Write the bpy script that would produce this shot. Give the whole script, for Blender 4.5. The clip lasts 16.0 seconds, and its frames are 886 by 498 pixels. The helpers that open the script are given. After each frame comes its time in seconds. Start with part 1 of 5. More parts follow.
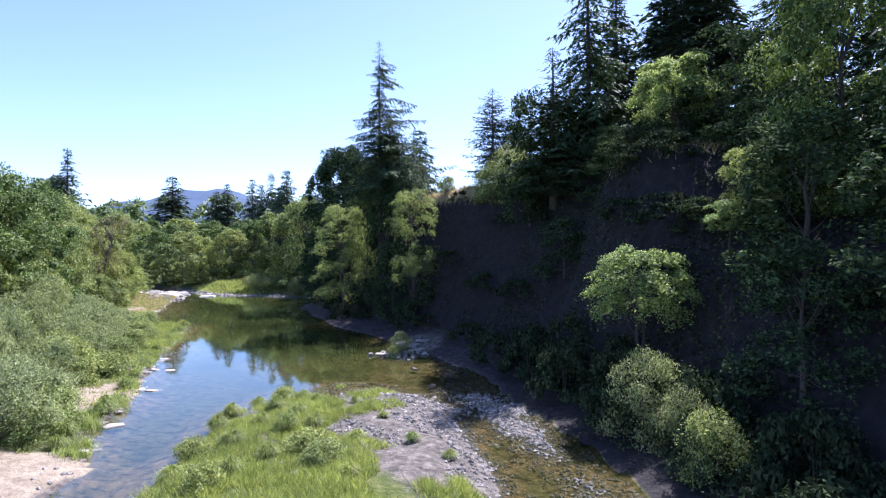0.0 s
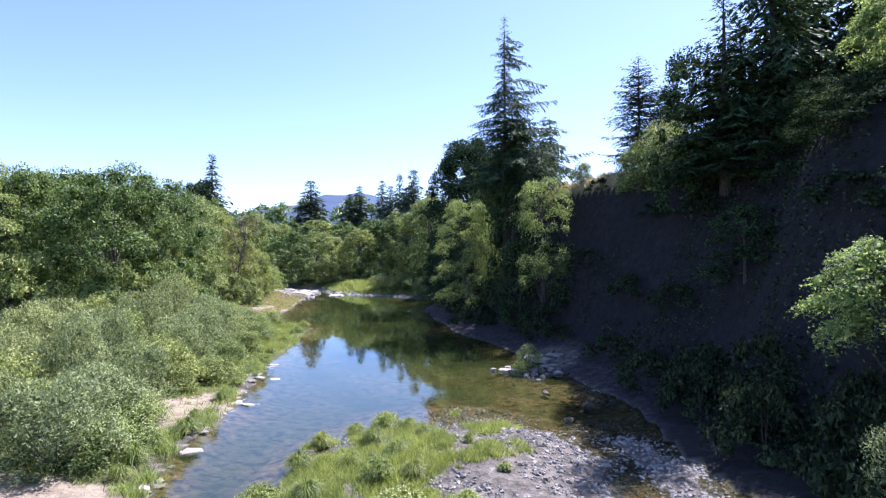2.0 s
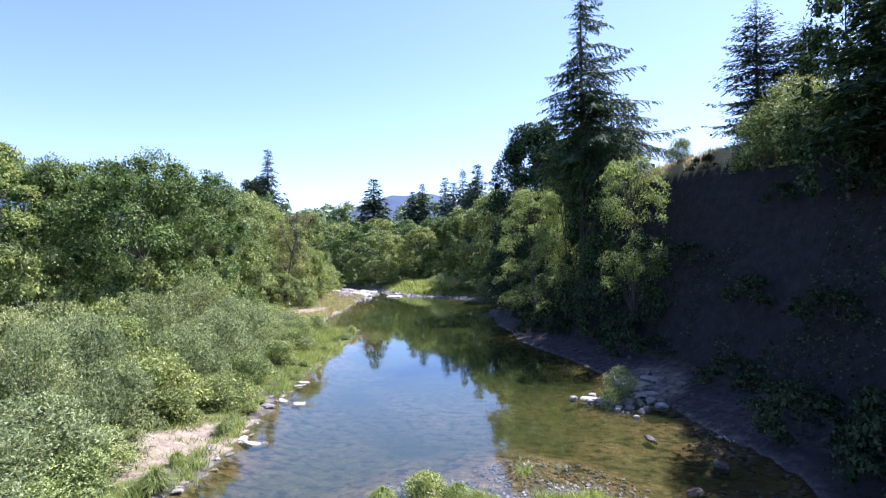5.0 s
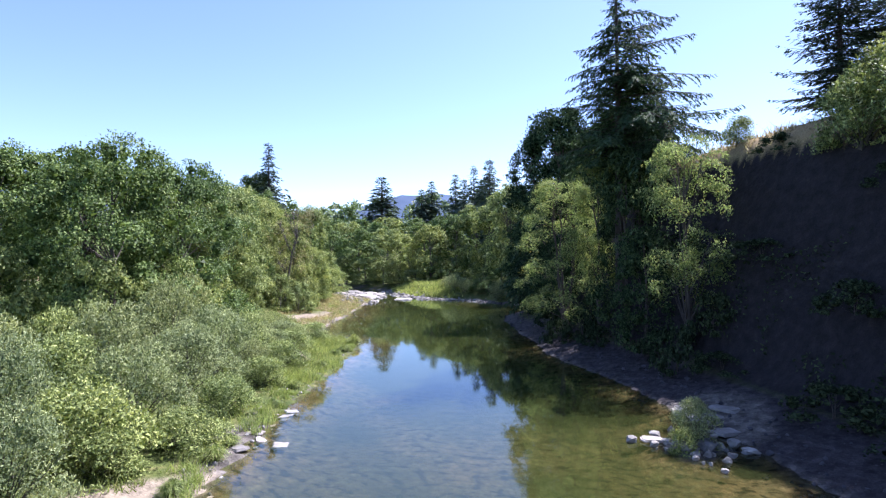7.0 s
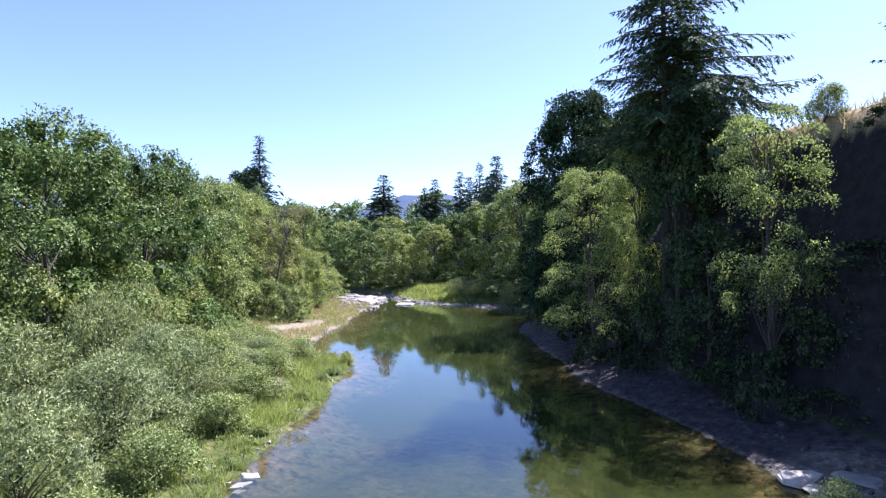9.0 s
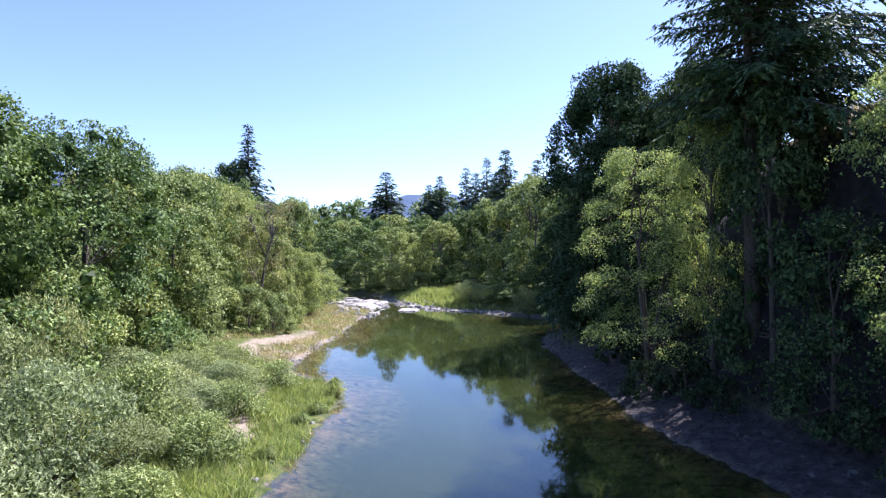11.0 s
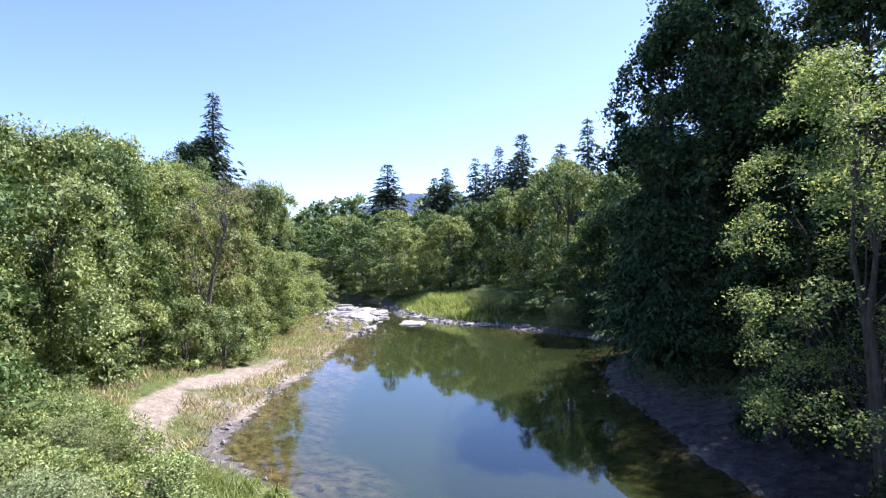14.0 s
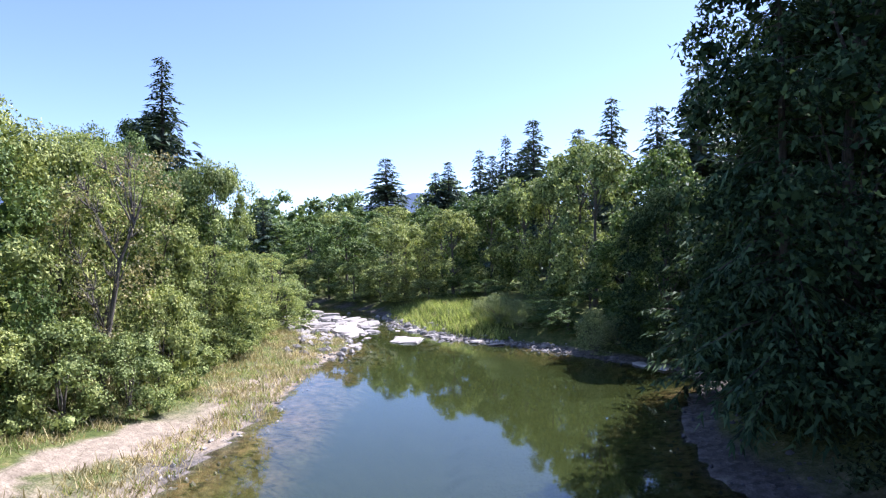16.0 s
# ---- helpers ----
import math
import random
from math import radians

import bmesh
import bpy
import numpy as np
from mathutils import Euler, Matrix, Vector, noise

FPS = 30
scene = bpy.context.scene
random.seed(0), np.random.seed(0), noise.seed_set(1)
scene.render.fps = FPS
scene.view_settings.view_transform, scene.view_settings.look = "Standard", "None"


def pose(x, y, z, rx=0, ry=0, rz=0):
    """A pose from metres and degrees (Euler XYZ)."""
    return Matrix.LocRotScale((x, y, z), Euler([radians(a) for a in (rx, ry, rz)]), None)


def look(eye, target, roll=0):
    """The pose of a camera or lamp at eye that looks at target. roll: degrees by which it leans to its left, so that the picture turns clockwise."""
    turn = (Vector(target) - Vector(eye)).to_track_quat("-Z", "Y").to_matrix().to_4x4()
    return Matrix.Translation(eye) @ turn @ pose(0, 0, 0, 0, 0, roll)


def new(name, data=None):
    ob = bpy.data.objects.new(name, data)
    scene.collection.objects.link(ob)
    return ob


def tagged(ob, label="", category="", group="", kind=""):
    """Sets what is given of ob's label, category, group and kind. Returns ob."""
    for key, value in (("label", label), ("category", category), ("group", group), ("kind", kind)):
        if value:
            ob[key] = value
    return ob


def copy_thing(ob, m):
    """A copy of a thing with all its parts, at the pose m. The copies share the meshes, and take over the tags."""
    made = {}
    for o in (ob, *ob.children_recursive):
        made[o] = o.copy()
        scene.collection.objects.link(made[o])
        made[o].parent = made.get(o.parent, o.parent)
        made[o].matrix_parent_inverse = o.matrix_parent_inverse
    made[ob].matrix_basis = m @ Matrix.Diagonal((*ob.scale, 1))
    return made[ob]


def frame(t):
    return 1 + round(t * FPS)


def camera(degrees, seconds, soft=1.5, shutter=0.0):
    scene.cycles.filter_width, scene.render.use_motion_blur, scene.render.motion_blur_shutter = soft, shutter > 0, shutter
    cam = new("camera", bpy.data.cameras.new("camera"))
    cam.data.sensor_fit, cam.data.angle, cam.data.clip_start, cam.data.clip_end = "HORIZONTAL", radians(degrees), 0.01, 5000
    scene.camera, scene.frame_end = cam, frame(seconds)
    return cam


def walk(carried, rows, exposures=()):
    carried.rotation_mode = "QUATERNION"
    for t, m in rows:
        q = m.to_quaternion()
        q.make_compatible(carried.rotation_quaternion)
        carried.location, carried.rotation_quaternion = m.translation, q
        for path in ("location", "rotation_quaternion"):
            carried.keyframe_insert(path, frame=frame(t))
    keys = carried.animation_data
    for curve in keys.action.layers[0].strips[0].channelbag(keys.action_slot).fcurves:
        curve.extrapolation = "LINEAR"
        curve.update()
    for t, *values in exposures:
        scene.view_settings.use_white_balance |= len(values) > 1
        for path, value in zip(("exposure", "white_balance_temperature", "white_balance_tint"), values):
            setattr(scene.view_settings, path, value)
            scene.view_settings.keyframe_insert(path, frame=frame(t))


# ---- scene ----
cam = camera(77.0, 16.0, 1.25)
METRES, EYE, TILT, LEAN, TURN = 60.0, 7.5, 0.4, 0.4, 0.0
ROWS = [
    (0.0, 0.0, 0.0, 0.0, 0.0, 0.0, -0.0),
    (0.5, -0.0014, 0.0248, -0.0006, 5.79, 0.0, 0.04),
    (1.0, -0.0025, 0.0517, -0.0013, 8.86, 0.02, 0.07),
    (1.5, -0.0042, 0.0788, -0.0021, 10.21, 0.04, 0.08),
    (2.0, -0.0069, 0.1026, -0.0028, 13.16, 0.04, 0.13),
    (2.5, -0.0089, 0.1254, -0.0032, 14.74, 0.04, 0.13),
    (3.0, -0.0117, 0.146, -0.0041, 16.62, 0.06, 0.17),
    (3.5, -0.015, 0.165, -0.0051, 19.03, 0.07, 0.19),
    (4.0, -0.0198, 0.1836, -0.0063, 19.54, 0.06, 0.21),
    (6.5, -0.0628, 0.2866, -0.0087, 20.7, 0.03, 0.38),
    (7.0, -0.0741, 0.3116, -0.0086, 20.82, 0.03, 0.39),
    (7.5, -0.086, 0.3374, -0.0083, 20.89, 0.03, 0.4),
    (8.0, -0.098, 0.3641, -0.0078, 20.95, 0.04, 0.43),
    (8.5, -0.1097, 0.3909, -0.007, 21.01, 0.03, 0.44),
    (9.0, -0.1216, 0.4177, -0.0062, 21.1, 0.02, 0.47),
    (11.5, -0.1912, 0.5678, -0.0048, 21.55, -0.03, 0.56),
    (12.0, -0.2075, 0.6019, -0.0048, 21.61, -0.07, 0.59),
    (12.5, -0.2247, 0.6379, -0.0053, 21.68, -0.09, 0.59),
    (13.0, -0.2432, 0.676, -0.0059, 21.73, -0.09, 0.61),
    (13.5, -0.2615, 0.7154, -0.006, 21.77, -0.11, 0.65),
    (14.0, -0.2793, 0.7554, -0.0062, 21.82, -0.13, 0.67),
    (14.5, -0.2972, 0.797, -0.0062, 21.88, -0.12, 0.71),
    (15.0, -0.3144, 0.84, -0.0064, 21.94, -0.14, 0.72),
    (15.5, -0.3303, 0.884, -0.0063, 22.03, -0.15, 0.75),
    (16.0, -0.3464, 0.9296, -0.0066, 22.1, -0.15, 0.76),
]
walk(cam, [(t, pose(0, 0, EYE, TILT, LEAN, TURN) @ pose(METRES * x, METRES * y, METRES * z, 90 + pitch, roll, yaw)) for t, x, y, z, yaw, pitch, roll in ROWS], [(0.0, 1.38, 5800, 24), (16.0, 1.38, 5800, 24)])

# ---- world and sun ----
SUN_AZ, SUN_EL = radians(31), radians(55)          # azimuth clockwise from +y
sky_world = bpy.data.worlds.new("sky")
scene.world = sky_world
sky_world.use_nodes = True
wn = sky_world.node_tree
sky_tex = wn.nodes.new("ShaderNodeTexSky")
sky_tex.sky_type = "NISHITA"
sky_tex.sun_disc = False
sky_tex.sun_elevation, sky_tex.sun_rotation = SUN_EL, SUN_AZ
sky_tex.air_density, sky_tex.dust_density, sky_tex.ozone_density = 0.75, 0.3, 1.2
wn.nodes["Background"].inputs["Strength"].default_value = 0.115
wn.links.new(sky_tex.outputs[0], wn.nodes["Background"].inputs["Color"])
sun_data = bpy.data.lights.new("sun", "SUN")
sun_data.energy, sun_data.angle, sun_data.color = 4.8, radians(0.5), (1.0, 0.95, 0.87)
sun = new("sun", sun_data)
to_sun = Vector((math.sin(SUN_AZ) * math.cos(SUN_EL), math.cos(SUN_AZ) * math.cos(SUN_EL), math.sin(SUN_EL)))
sun.matrix_world = look(to_sun * 300, (0, 0, 0))

# ---- materials ----
def material(name):
    m = bpy.data.materials.new(name)
    m.use_nodes = True
    return m, m.node_tree.nodes, m.node_tree.links, m.node_tree.nodes["Principled BSDF"]


def noise_node(nodes, links, scale, detail=4.0, source=None, rough=0.55):
    n = nodes.new("ShaderNodeTexNoise")
    n.inputs["Scale"].default_value, n.inputs["Detail"].default_value, n.inputs["Roughness"].default_value = scale, detail, rough
    if source is not None:
        links.new(source, n.inputs["Vector"])
    return n.outputs["Fac"]


def noise_col(nodes, links, scale, source):
    n = nodes.new("ShaderNodeTexNoise")
    n.inputs["Scale"].default_value = scale
    links.new(source, n.inputs["Vector"])
    return n.outputs["Color"]


def ramp(nodes, links, fac, stops):
    r = nodes.new("ShaderNodeValToRGB")
    e = r.color_ramp.elements
    while len(e) < len(stops):
        e.new(0.5)
    for el, (p, c) in zip(e, stops):
        el.position, el.color = p, (*c, 1)
    links.new(fac, r.inputs["Fac"])
    return r.outputs["Color"]


def mixed(nodes, links, fac, a, b, blend="MIX"):
    m = nodes.new("ShaderNodeMix")
    m.data_type, m.blend_type = "RGBA", blend
    for socket, v in ((m.inputs[0], fac), (m.inputs[6], a), (m.inputs[7], b)):
        if isinstance(v, (int, float)):
            socket.default_value = v
        elif isinstance(v, tuple):
            socket.default_value = (*v, 1)
        else:
            links.new(v, socket)
    return m.outputs[2]


def mathed(nodes, links, op, a, b=0.0, c=None, clamp=False):
    m = nodes.new("ShaderNodeMath")
    m.operation, m.use_clamp = op, clamp
    for socket, v in zip(m.inputs, (a, b, c)):
        if v is None:
            continue
        if isinstance(v, (int, float)):
            socket.default_value = v
        else:
            links.new(v, socket)
    return m.outputs[0]


def bump(nodes, links, height, strength, distance, bsdf):
    b = nodes.new("ShaderNodeBump")
    b.inputs["Strength"].default_value, b.inputs["Distance"].default_value = strength, distance
    links.new(height, b.inputs["Height"])
    links.new(b.outputs[0], bsdf.inputs["Normal"])
    return b


def leaf_material(name, dark, mid, light, translucent=0.36, odd=None, rough=0.5, gloss_level=0.35):
    """Foliage: colour varies leaf by leaf and tree by tree; some light passes through."""
    m, nodes, links, bsdf = material(name)
    geo, info = nodes.new("ShaderNodeNewGeometry"), nodes.new("ShaderNodeObjectInfo")
    stops = [(0.0, tuple(0.62 * v for v in dark)), (0.45, mid), (0.9, tuple(1.3 * v for v in light))]
    if odd:
        stops.append((0.97, odd))
    col = ramp(nodes, links, geo.outputs["Random Per Island"], stops)
    clump = noise_node(nodes, links, 0.45, 2.0, geo.outputs["Position"])
    col = mixed(nodes, links, 0.5, col, ramp(nodes, links, clump, [(0.35, (0.6, 0.64, 0.6)), (0.65, (1.3, 1.25, 1.12))]), "MULTIPLY")
    col = mixed(nodes, links, 0.45, col, ramp(nodes, links, info.outputs["Random"], [(0.0, (0.70, 0.80, 0.85)), (1.0, (1.32, 1.18, 0.95))]), "MULTIPLY")
    links.new(col, bsdf.inputs["Base Color"])
    bsdf.inputs["Roughness"].default_value = rough
    bsdf.inputs["Specular IOR Level"].default_value = gloss_level
    tr = nodes.new("ShaderNodeBsdfTranslucent")
    links.new(mixed(nodes, links, 1.0, col, (1.25, 1.25, 0.85), "MULTIPLY"), tr.inputs["Color"])
    mix = nodes.new("ShaderNodeMixShader")
    mix.inputs[0].default_value = translucent
    links.new(bsdf.outputs[0], mix.inputs[1])
    links.new(tr.outputs[0], mix.inputs[2])
    links.new(mix.outputs[0], nodes["Material Output"].inputs["Surface"])
    return m


def bark_material(name, a, b):
    m, nodes, links, bsdf = material(name)
    tc = nodes.new("ShaderNodeTexCoord")
    mp = nodes.new("ShaderNodeMapping")
    mp.inputs["Scale"].default_value = (9, 9, 1.4)
    links.new(tc.outputs["Object"], mp.inputs["Vector"])
    f = noise_node(nodes, links, 2.0, 6.0, mp.outputs[0])
    links.new(ramp(nodes, links, f, [(0.3, a), (0.7, b)]), bsdf.inputs["Base Color"])
    bsdf.inputs["Roughness"].default_value = 0.9
    bump(nodes, links, f, 0.8, 0.05, bsdf)
    return m


def stone_material(name, a, b, c):
    m, nodes, links, bsdf = material(name)
    geo, info = nodes.new("ShaderNodeNewGeometry"), nodes.new("ShaderNodeObjectInfo")
    f1 = noise_node(nodes, links, 1.6, 5.0, geo.outputs["Position"])
    f2 = noise_node(nodes, links, 22.0, 4.0, geo.outputs["Position"])
    col = ramp(nodes, links, f1, [(0.3, a), (0.55, b), (0.75, c)])
    per = mathed(nodes, links, "FRACT", mathed(nodes, links, "ADD", geo.outputs["Random Per Island"], info.outputs["Random"]))
    col = mixed(nodes, links, 0.8, col, ramp(nodes, links, per, [(0.0, (0.5, 0.5, 0.53)), (0.5, (1, 1, 1)), (1.0, (1.35, 1.27, 1.2))]), "MULTIPLY")
    col = mixed(nodes, links, 0.4, col, ramp(nodes, links, f2, [(0.35, (0.6, 0.6, 0.6)), (0.65, (1.2, 1.2, 1.2))]), "MULTIPLY")
    links.new(col, bsdf.inputs["Base Color"])
    bsdf.inputs["Roughness"].default_value = 0.8
    bump(nodes, links, f2, 0.5, 0.03, bsdf)
    return m


M_MAPLE = leaf_material("maple_leaves", (0.048, 0.088, 0.028), (0.088, 0.150, 0.046), (0.170, 0.240, 0.085), 0.22, None, 0.6, 0.22)
M_ALDER = leaf_material("alder_leaves", (0.112, 0.165, 0.058), (0.202, 0.268, 0.098), (0.325, 0.382, 0.168), 0.52, (0.44, 0.40, 0.14), 0.6, 0.22)
M_WILLOW = leaf_material("willow_leaves", (0.125, 0.172, 0.078), (0.212, 0.262, 0.128), (0.345, 0.385, 0.210), 0.30, None, 0.7, 0.15)
M_SHRUB = leaf_material("shrub_leaves", (0.105, 0.158, 0.055), (0.200, 0.262, 0.092), (0.345, 0.390, 0.158), 0.24, None, 0.6, 0.22)
M_SAPLING = leaf_material("sapling_leaves", (0.100, 0.165, 0.062), (0.185, 0.268, 0.108), (0.300, 0.375, 0.180), 0.5, None, 0.6, 0.22)
M_DRY = leaf_material("dying_leaves", (0.112, 0.131, 0.053), (0.211, 0.207, 0.092), (0.317, 0.276, 0.145), 0.3)
M_FIR = leaf_material("fir_needles", (0.025, 0.054, 0.029), (0.046, 0.090, 0.047), (0.089, 0.140, 0.070), 0.12, None, 0.65, 0.15)
M_BLUEFIR = leaf_material("fir_needles_bluish", (0.028, 0.051, 0.039), (0.050, 0.084, 0.063), (0.084, 0.124, 0.090), 0.12, None, 0.65, 0.15)
M_LAUREL = leaf_material("dark_leaves", (0.020, 0.040, 0.022), (0.037, 0.067, 0.034), (0.080, 0.120, 0.057), 0.16, None, 0.85, 0.05)
M_GRASS = leaf_material("green_grass", (0.130, 0.195, 0.056), (0.230, 0.300, 0.095), (0.355, 0.405, 0.170), 0.5, (0.36, 0.33, 0.18))
M_STRAW = leaf_material("dry_grass", (0.251, 0.210, 0.106), (0.388, 0.322, 0.180), (0.512, 0.445, 0.284), 0.3)
# scrub leaves with the slope's deep shade put into their colour
M_SHADED_SCRUB = leaf_material("shaded_bramble_leaves", (0.018, 0.030, 0.018), (0.032, 0.050, 0.029), (0.058, 0.082, 0.045), 0.12, None, 0.9, 0.03)
# paler, bluer fir needles: the haze of distance is put into the colour
M_HAZED_FIR = leaf_material("hazed_fir_needles", (0.045, 0.075, 0.058), (0.075, 0.115, 0.088), (0.115, 0.160, 0.118), 0.12, None, 0.7, 0.15)
M_FAR = leaf_material("far_leaves", (0.080, 0.134, 0.055), (0.124, 0.189, 0.077), (0.194, 0.256, 0.108), 0.25)
M_BARK = bark_material("fir_bark", (0.035, 0.028, 0.022), (0.12, 0.10, 0.085))
M_PALEBARK = bark_material("alder_bark", (0.055, 0.048, 0.04), (0.16, 0.145, 0.125))
M_STONE = stone_material("river_stone", (0.15, 0.145, 0.14), (0.30, 0.287, 0.272), (0.48, 0.46, 0.44))
# beach cobbles: river stone darkened for the shade they lie in
M_SHADED_STONE = stone_material("shaded_beach_stone", (0.038, 0.038, 0.047), (0.065, 0.063, 0.075), (0.10, 0.096, 0.108))
M_WET = stone_material("wet_brown_stone", (0.05, 0.04, 0.034), (0.10, 0.08, 0.066), (0.17, 0.14, 0.12))
M_PALE = stone_material("pale_ledge_rock", (0.22, 0.205, 0.19), (0.36, 0.335, 0.31), (0.50, 0.47, 0.44))

# ground: earth, gravel, turf, dry straw and a shade-darkened hillside, blended by masks stored on the mesh
M_GROUND, nodes, links, bsdf = material("ground")
geo = nodes.new("ShaderNodeNewGeometry")
P = geo.outputs["Position"]


def mask(name):
    a = nodes.new("ShaderNodeAttribute")
    a.attribute_name = name
    return a.outputs["Fac"]


n_big, n_mid, n_fine = noise_node(nodes, links, 0.35, 4, P), noise_node(nodes, links, 2.2, 5, P), noise_node(nodes, links, 14.0, 5, P)
vor = nodes.new("ShaderNodeTexVoronoi")
vor.inputs["Scale"].default_value = 4.5
links.new(P, vor.inputs["Vector"])
vor2 = nodes.new("ShaderNodeTexVoronoi")
vor2.inputs["Scale"].default_value = 13.0
links.new(P, vor2.inputs["Vector"])
gravel = ramp(nodes, links, n_mid, [(0.3, (0.088, 0.080, 0.074)), (0.7, (0.225, 0.210, 0.195))])
gravel = mixed(nodes, links, 0.75, gravel, ramp(nodes, links, vor.outputs["Color"], [(0.1, (0.55, 0.55, 0.56)), (0.9, (1.4, 1.35, 1.3))]), "MULTIPLY")
gravel = mixed(nodes, links, 0.5, gravel, ramp(nodes, links, vor2.outputs["Distance"], [(0.0, (1.2, 1.2, 1.2)), (0.6, (0.5, 0.48, 0.46))]), "MULTIPLY")
bed = ramp(nodes, links, n_mid, [(0.3, (0.11, 0.084, 0.044)), (0.55, (0.22, 0.168, 0.10)), (0.75, (0.33, 0.26, 0.17))])
bed = mixed(nodes, links, 0.6, bed, ramp(nodes, links, n_big, [(0.35, (0.6, 0.75, 0.5)), (0.65, (1.3, 1.15, 1.0))]), "MULTIPLY")
bed = mixed(nodes, links, 0.5, bed, ramp(nodes, links, vor.outputs["Distance"], [(0.0, (1.25, 1.25, 1.2)), (0.7, (0.45, 0.42, 0.4))]), "MULTIPLY")
flow = nodes.new("ShaderNodeMapping")
flow.inputs["Rotation"].default_value = (0, 0, 0.5)
flow.inputs["Scale"].default_value = (0.55, 1.9, 1.0)
links.new(P, flow.inputs["Vector"])
warp = mixed(nodes, links, 0.25, flow.outputs["Vector"], noise_col(nodes, links, 1.1, flow.outputs["Vector"]), "ADD")
crack = nodes.new("ShaderNodeTexVoronoi")
crack.feature = "DISTANCE_TO_EDGE"
crack.inputs["Scale"].default_value = 1.0
links.new(warp, crack.inputs["Vector"])
cracks = mathed(nodes, links, "ADD", crack.outputs["Distance"], mathed(nodes, links, "MULTIPLY_ADD", n_mid, 0.6, -0.28))
bed = mixed(nodes, links, 0.85, bed, ramp(nodes, links, cracks, [(0.0, (0.22, 0.2, 0.18)), (0.07, (1.0, 0.98, 0.98)), (0.5, (1.2, 1.12, 1.1))]), "MULTIPLY")
turf = ramp(nodes, links, n_mid, [(0.3, (0.05, 0.075, 0.02)), (0.55, (0.10, 0.12, 0.035)), (0.8, (0.22, 0.19, 0.09))])
turf = mixed(nodes, links, 0.5, turf, ramp(nodes, links, n_fine, [(0.3, (0.5, 0.5, 0.5)), (0.7, (1.4, 1.4, 1.3))]), "MULTIPLY")
# near-black bank earth: the deep shade is put into its colour
shaded_hill = ramp(nodes, links, n_mid, [(0.3, (0.017, 0.016, 0.018)), (0.6, (0.031, 0.028, 0.031)), (0.8, (0.052, 0.045, 0.046))])
shaded_hill = mixed(nodes, links, 0.5, shaded_hill, ramp(nodes, links, n_fine, [(0.3, (0.5, 0.5, 0.5)), (0.7, (1.4, 1.4, 1.3))]), "MULTIPLY")
straw = ramp(nodes, links, n_fine, [(0.3, (0.24, 0.17, 0.08)), (0.7, (0.42, 0.32, 0.17))])
dirt = ramp(nodes, links, n_mid, [(0.3, (0.195, 0.160, 0.120)), (0.7, (0.350, 0.295, 0.225))])
dirt = mixed(nodes, links, 0.35, dirt, ramp(nodes, links, n_fine, [(0.3, (0.6, 0.6, 0.6)), (0.7, (1.25, 1.25, 1.25))]), "MULTIPLY")
# beach gravel darkened and blued to stand for the bank's shade
gravel = mixed(nodes, links, mathed(nodes, links, "MULTIPLY", mask("beach_shade"), 0.85), gravel, mixed(nodes, links, 1.0, gravel, (0.24, 0.23, 0.32), "MULTIPLY"))
bed = mixed(nodes, links, mathed(nodes, links, "MULTIPLY", mask("deep"), 0.97), bed, ramp(nodes, links, n_mid, [(0.3, (0.024, 0.036, 0.014)), (0.7, (0.034, 0.048, 0.020))]))
col = turf
for name, c in (("shaded_hill", shaded_hill), ("straw", straw), ("gravel", gravel), ("dirt", dirt), ("bed", bed)):
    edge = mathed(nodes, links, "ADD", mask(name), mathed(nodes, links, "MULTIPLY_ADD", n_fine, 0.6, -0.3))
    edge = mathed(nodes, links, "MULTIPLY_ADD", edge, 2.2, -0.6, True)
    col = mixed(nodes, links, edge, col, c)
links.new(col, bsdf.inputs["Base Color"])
bsdf.inputs["Roughness"].default_value = 0.92
bsdf.inputs["Specular IOR Level"].default_value = 0.2
bump(nodes, links, mathed(nodes, links, "ADD", n_fine, vor.outputs["Distance"]), 0.7, 0.08, bsdf)

# water: clear, tinted by what it carries, mirror-like at low angles
M_WATER, nodes, links, bsdf = material("river_water")
nodes.remove(bsdf)
geo = nodes.new("ShaderNodeNewGeometry")
P = geo.outputs["Position"]
clear = nodes.new("ShaderNodeBsdfTransparent")
links.new(mixed(nodes, links, mask("shallow"), (0.60, 0.64, 0.50), (0.93, 0.91, 0.84)), clear.inputs["Color"])
gloss = nodes.new("ShaderNodeBsdfGlossy")
gloss.inputs["Roughness"].default_value = 0.035
# blue mirror tint, added so that the reflected sky looks deeper
gloss.inputs["Color"].default_value = (0.84, 0.93, 1.0, 1)
fres = nodes.new("ShaderNodeFresnel")
fres.inputs["IOR"].default_value = 1.64
mix = nodes.new("ShaderNodeMixShader")
calm = noise_node(nodes, links, 1.3, 3, P)
chop = noise_node(nodes, links, 6.5, 3, P)


def near_spot(x, y, r):
    d = nodes.new("ShaderNodeVectorMath")
    d.operation = "DISTANCE"
    links.new(P, d.inputs[0])
    d.inputs[1].default_value = (x, y, 0)
    return mathed(nodes, links, "SUBTRACT", 1.0, mathed(nodes, links, "DIVIDE", d.outputs["Value"], r), None, True)


lively = mathed(nodes, links, "ADD", near_spot(3.6, 23, 11), near_spot(-62, 118, 18), None, True)
lively = mathed(nodes, links, "ADD", mathed(nodes, links, "MULTIPLY", lively, 22.0), 0.015)
wave = mathed(nodes, links, "ADD", mathed(nodes, links, "MULTIPLY", calm, 0.03), mathed(nodes, links, "MULTIPLY", chop, lively))
bmp = nodes.new("ShaderNodeBump")
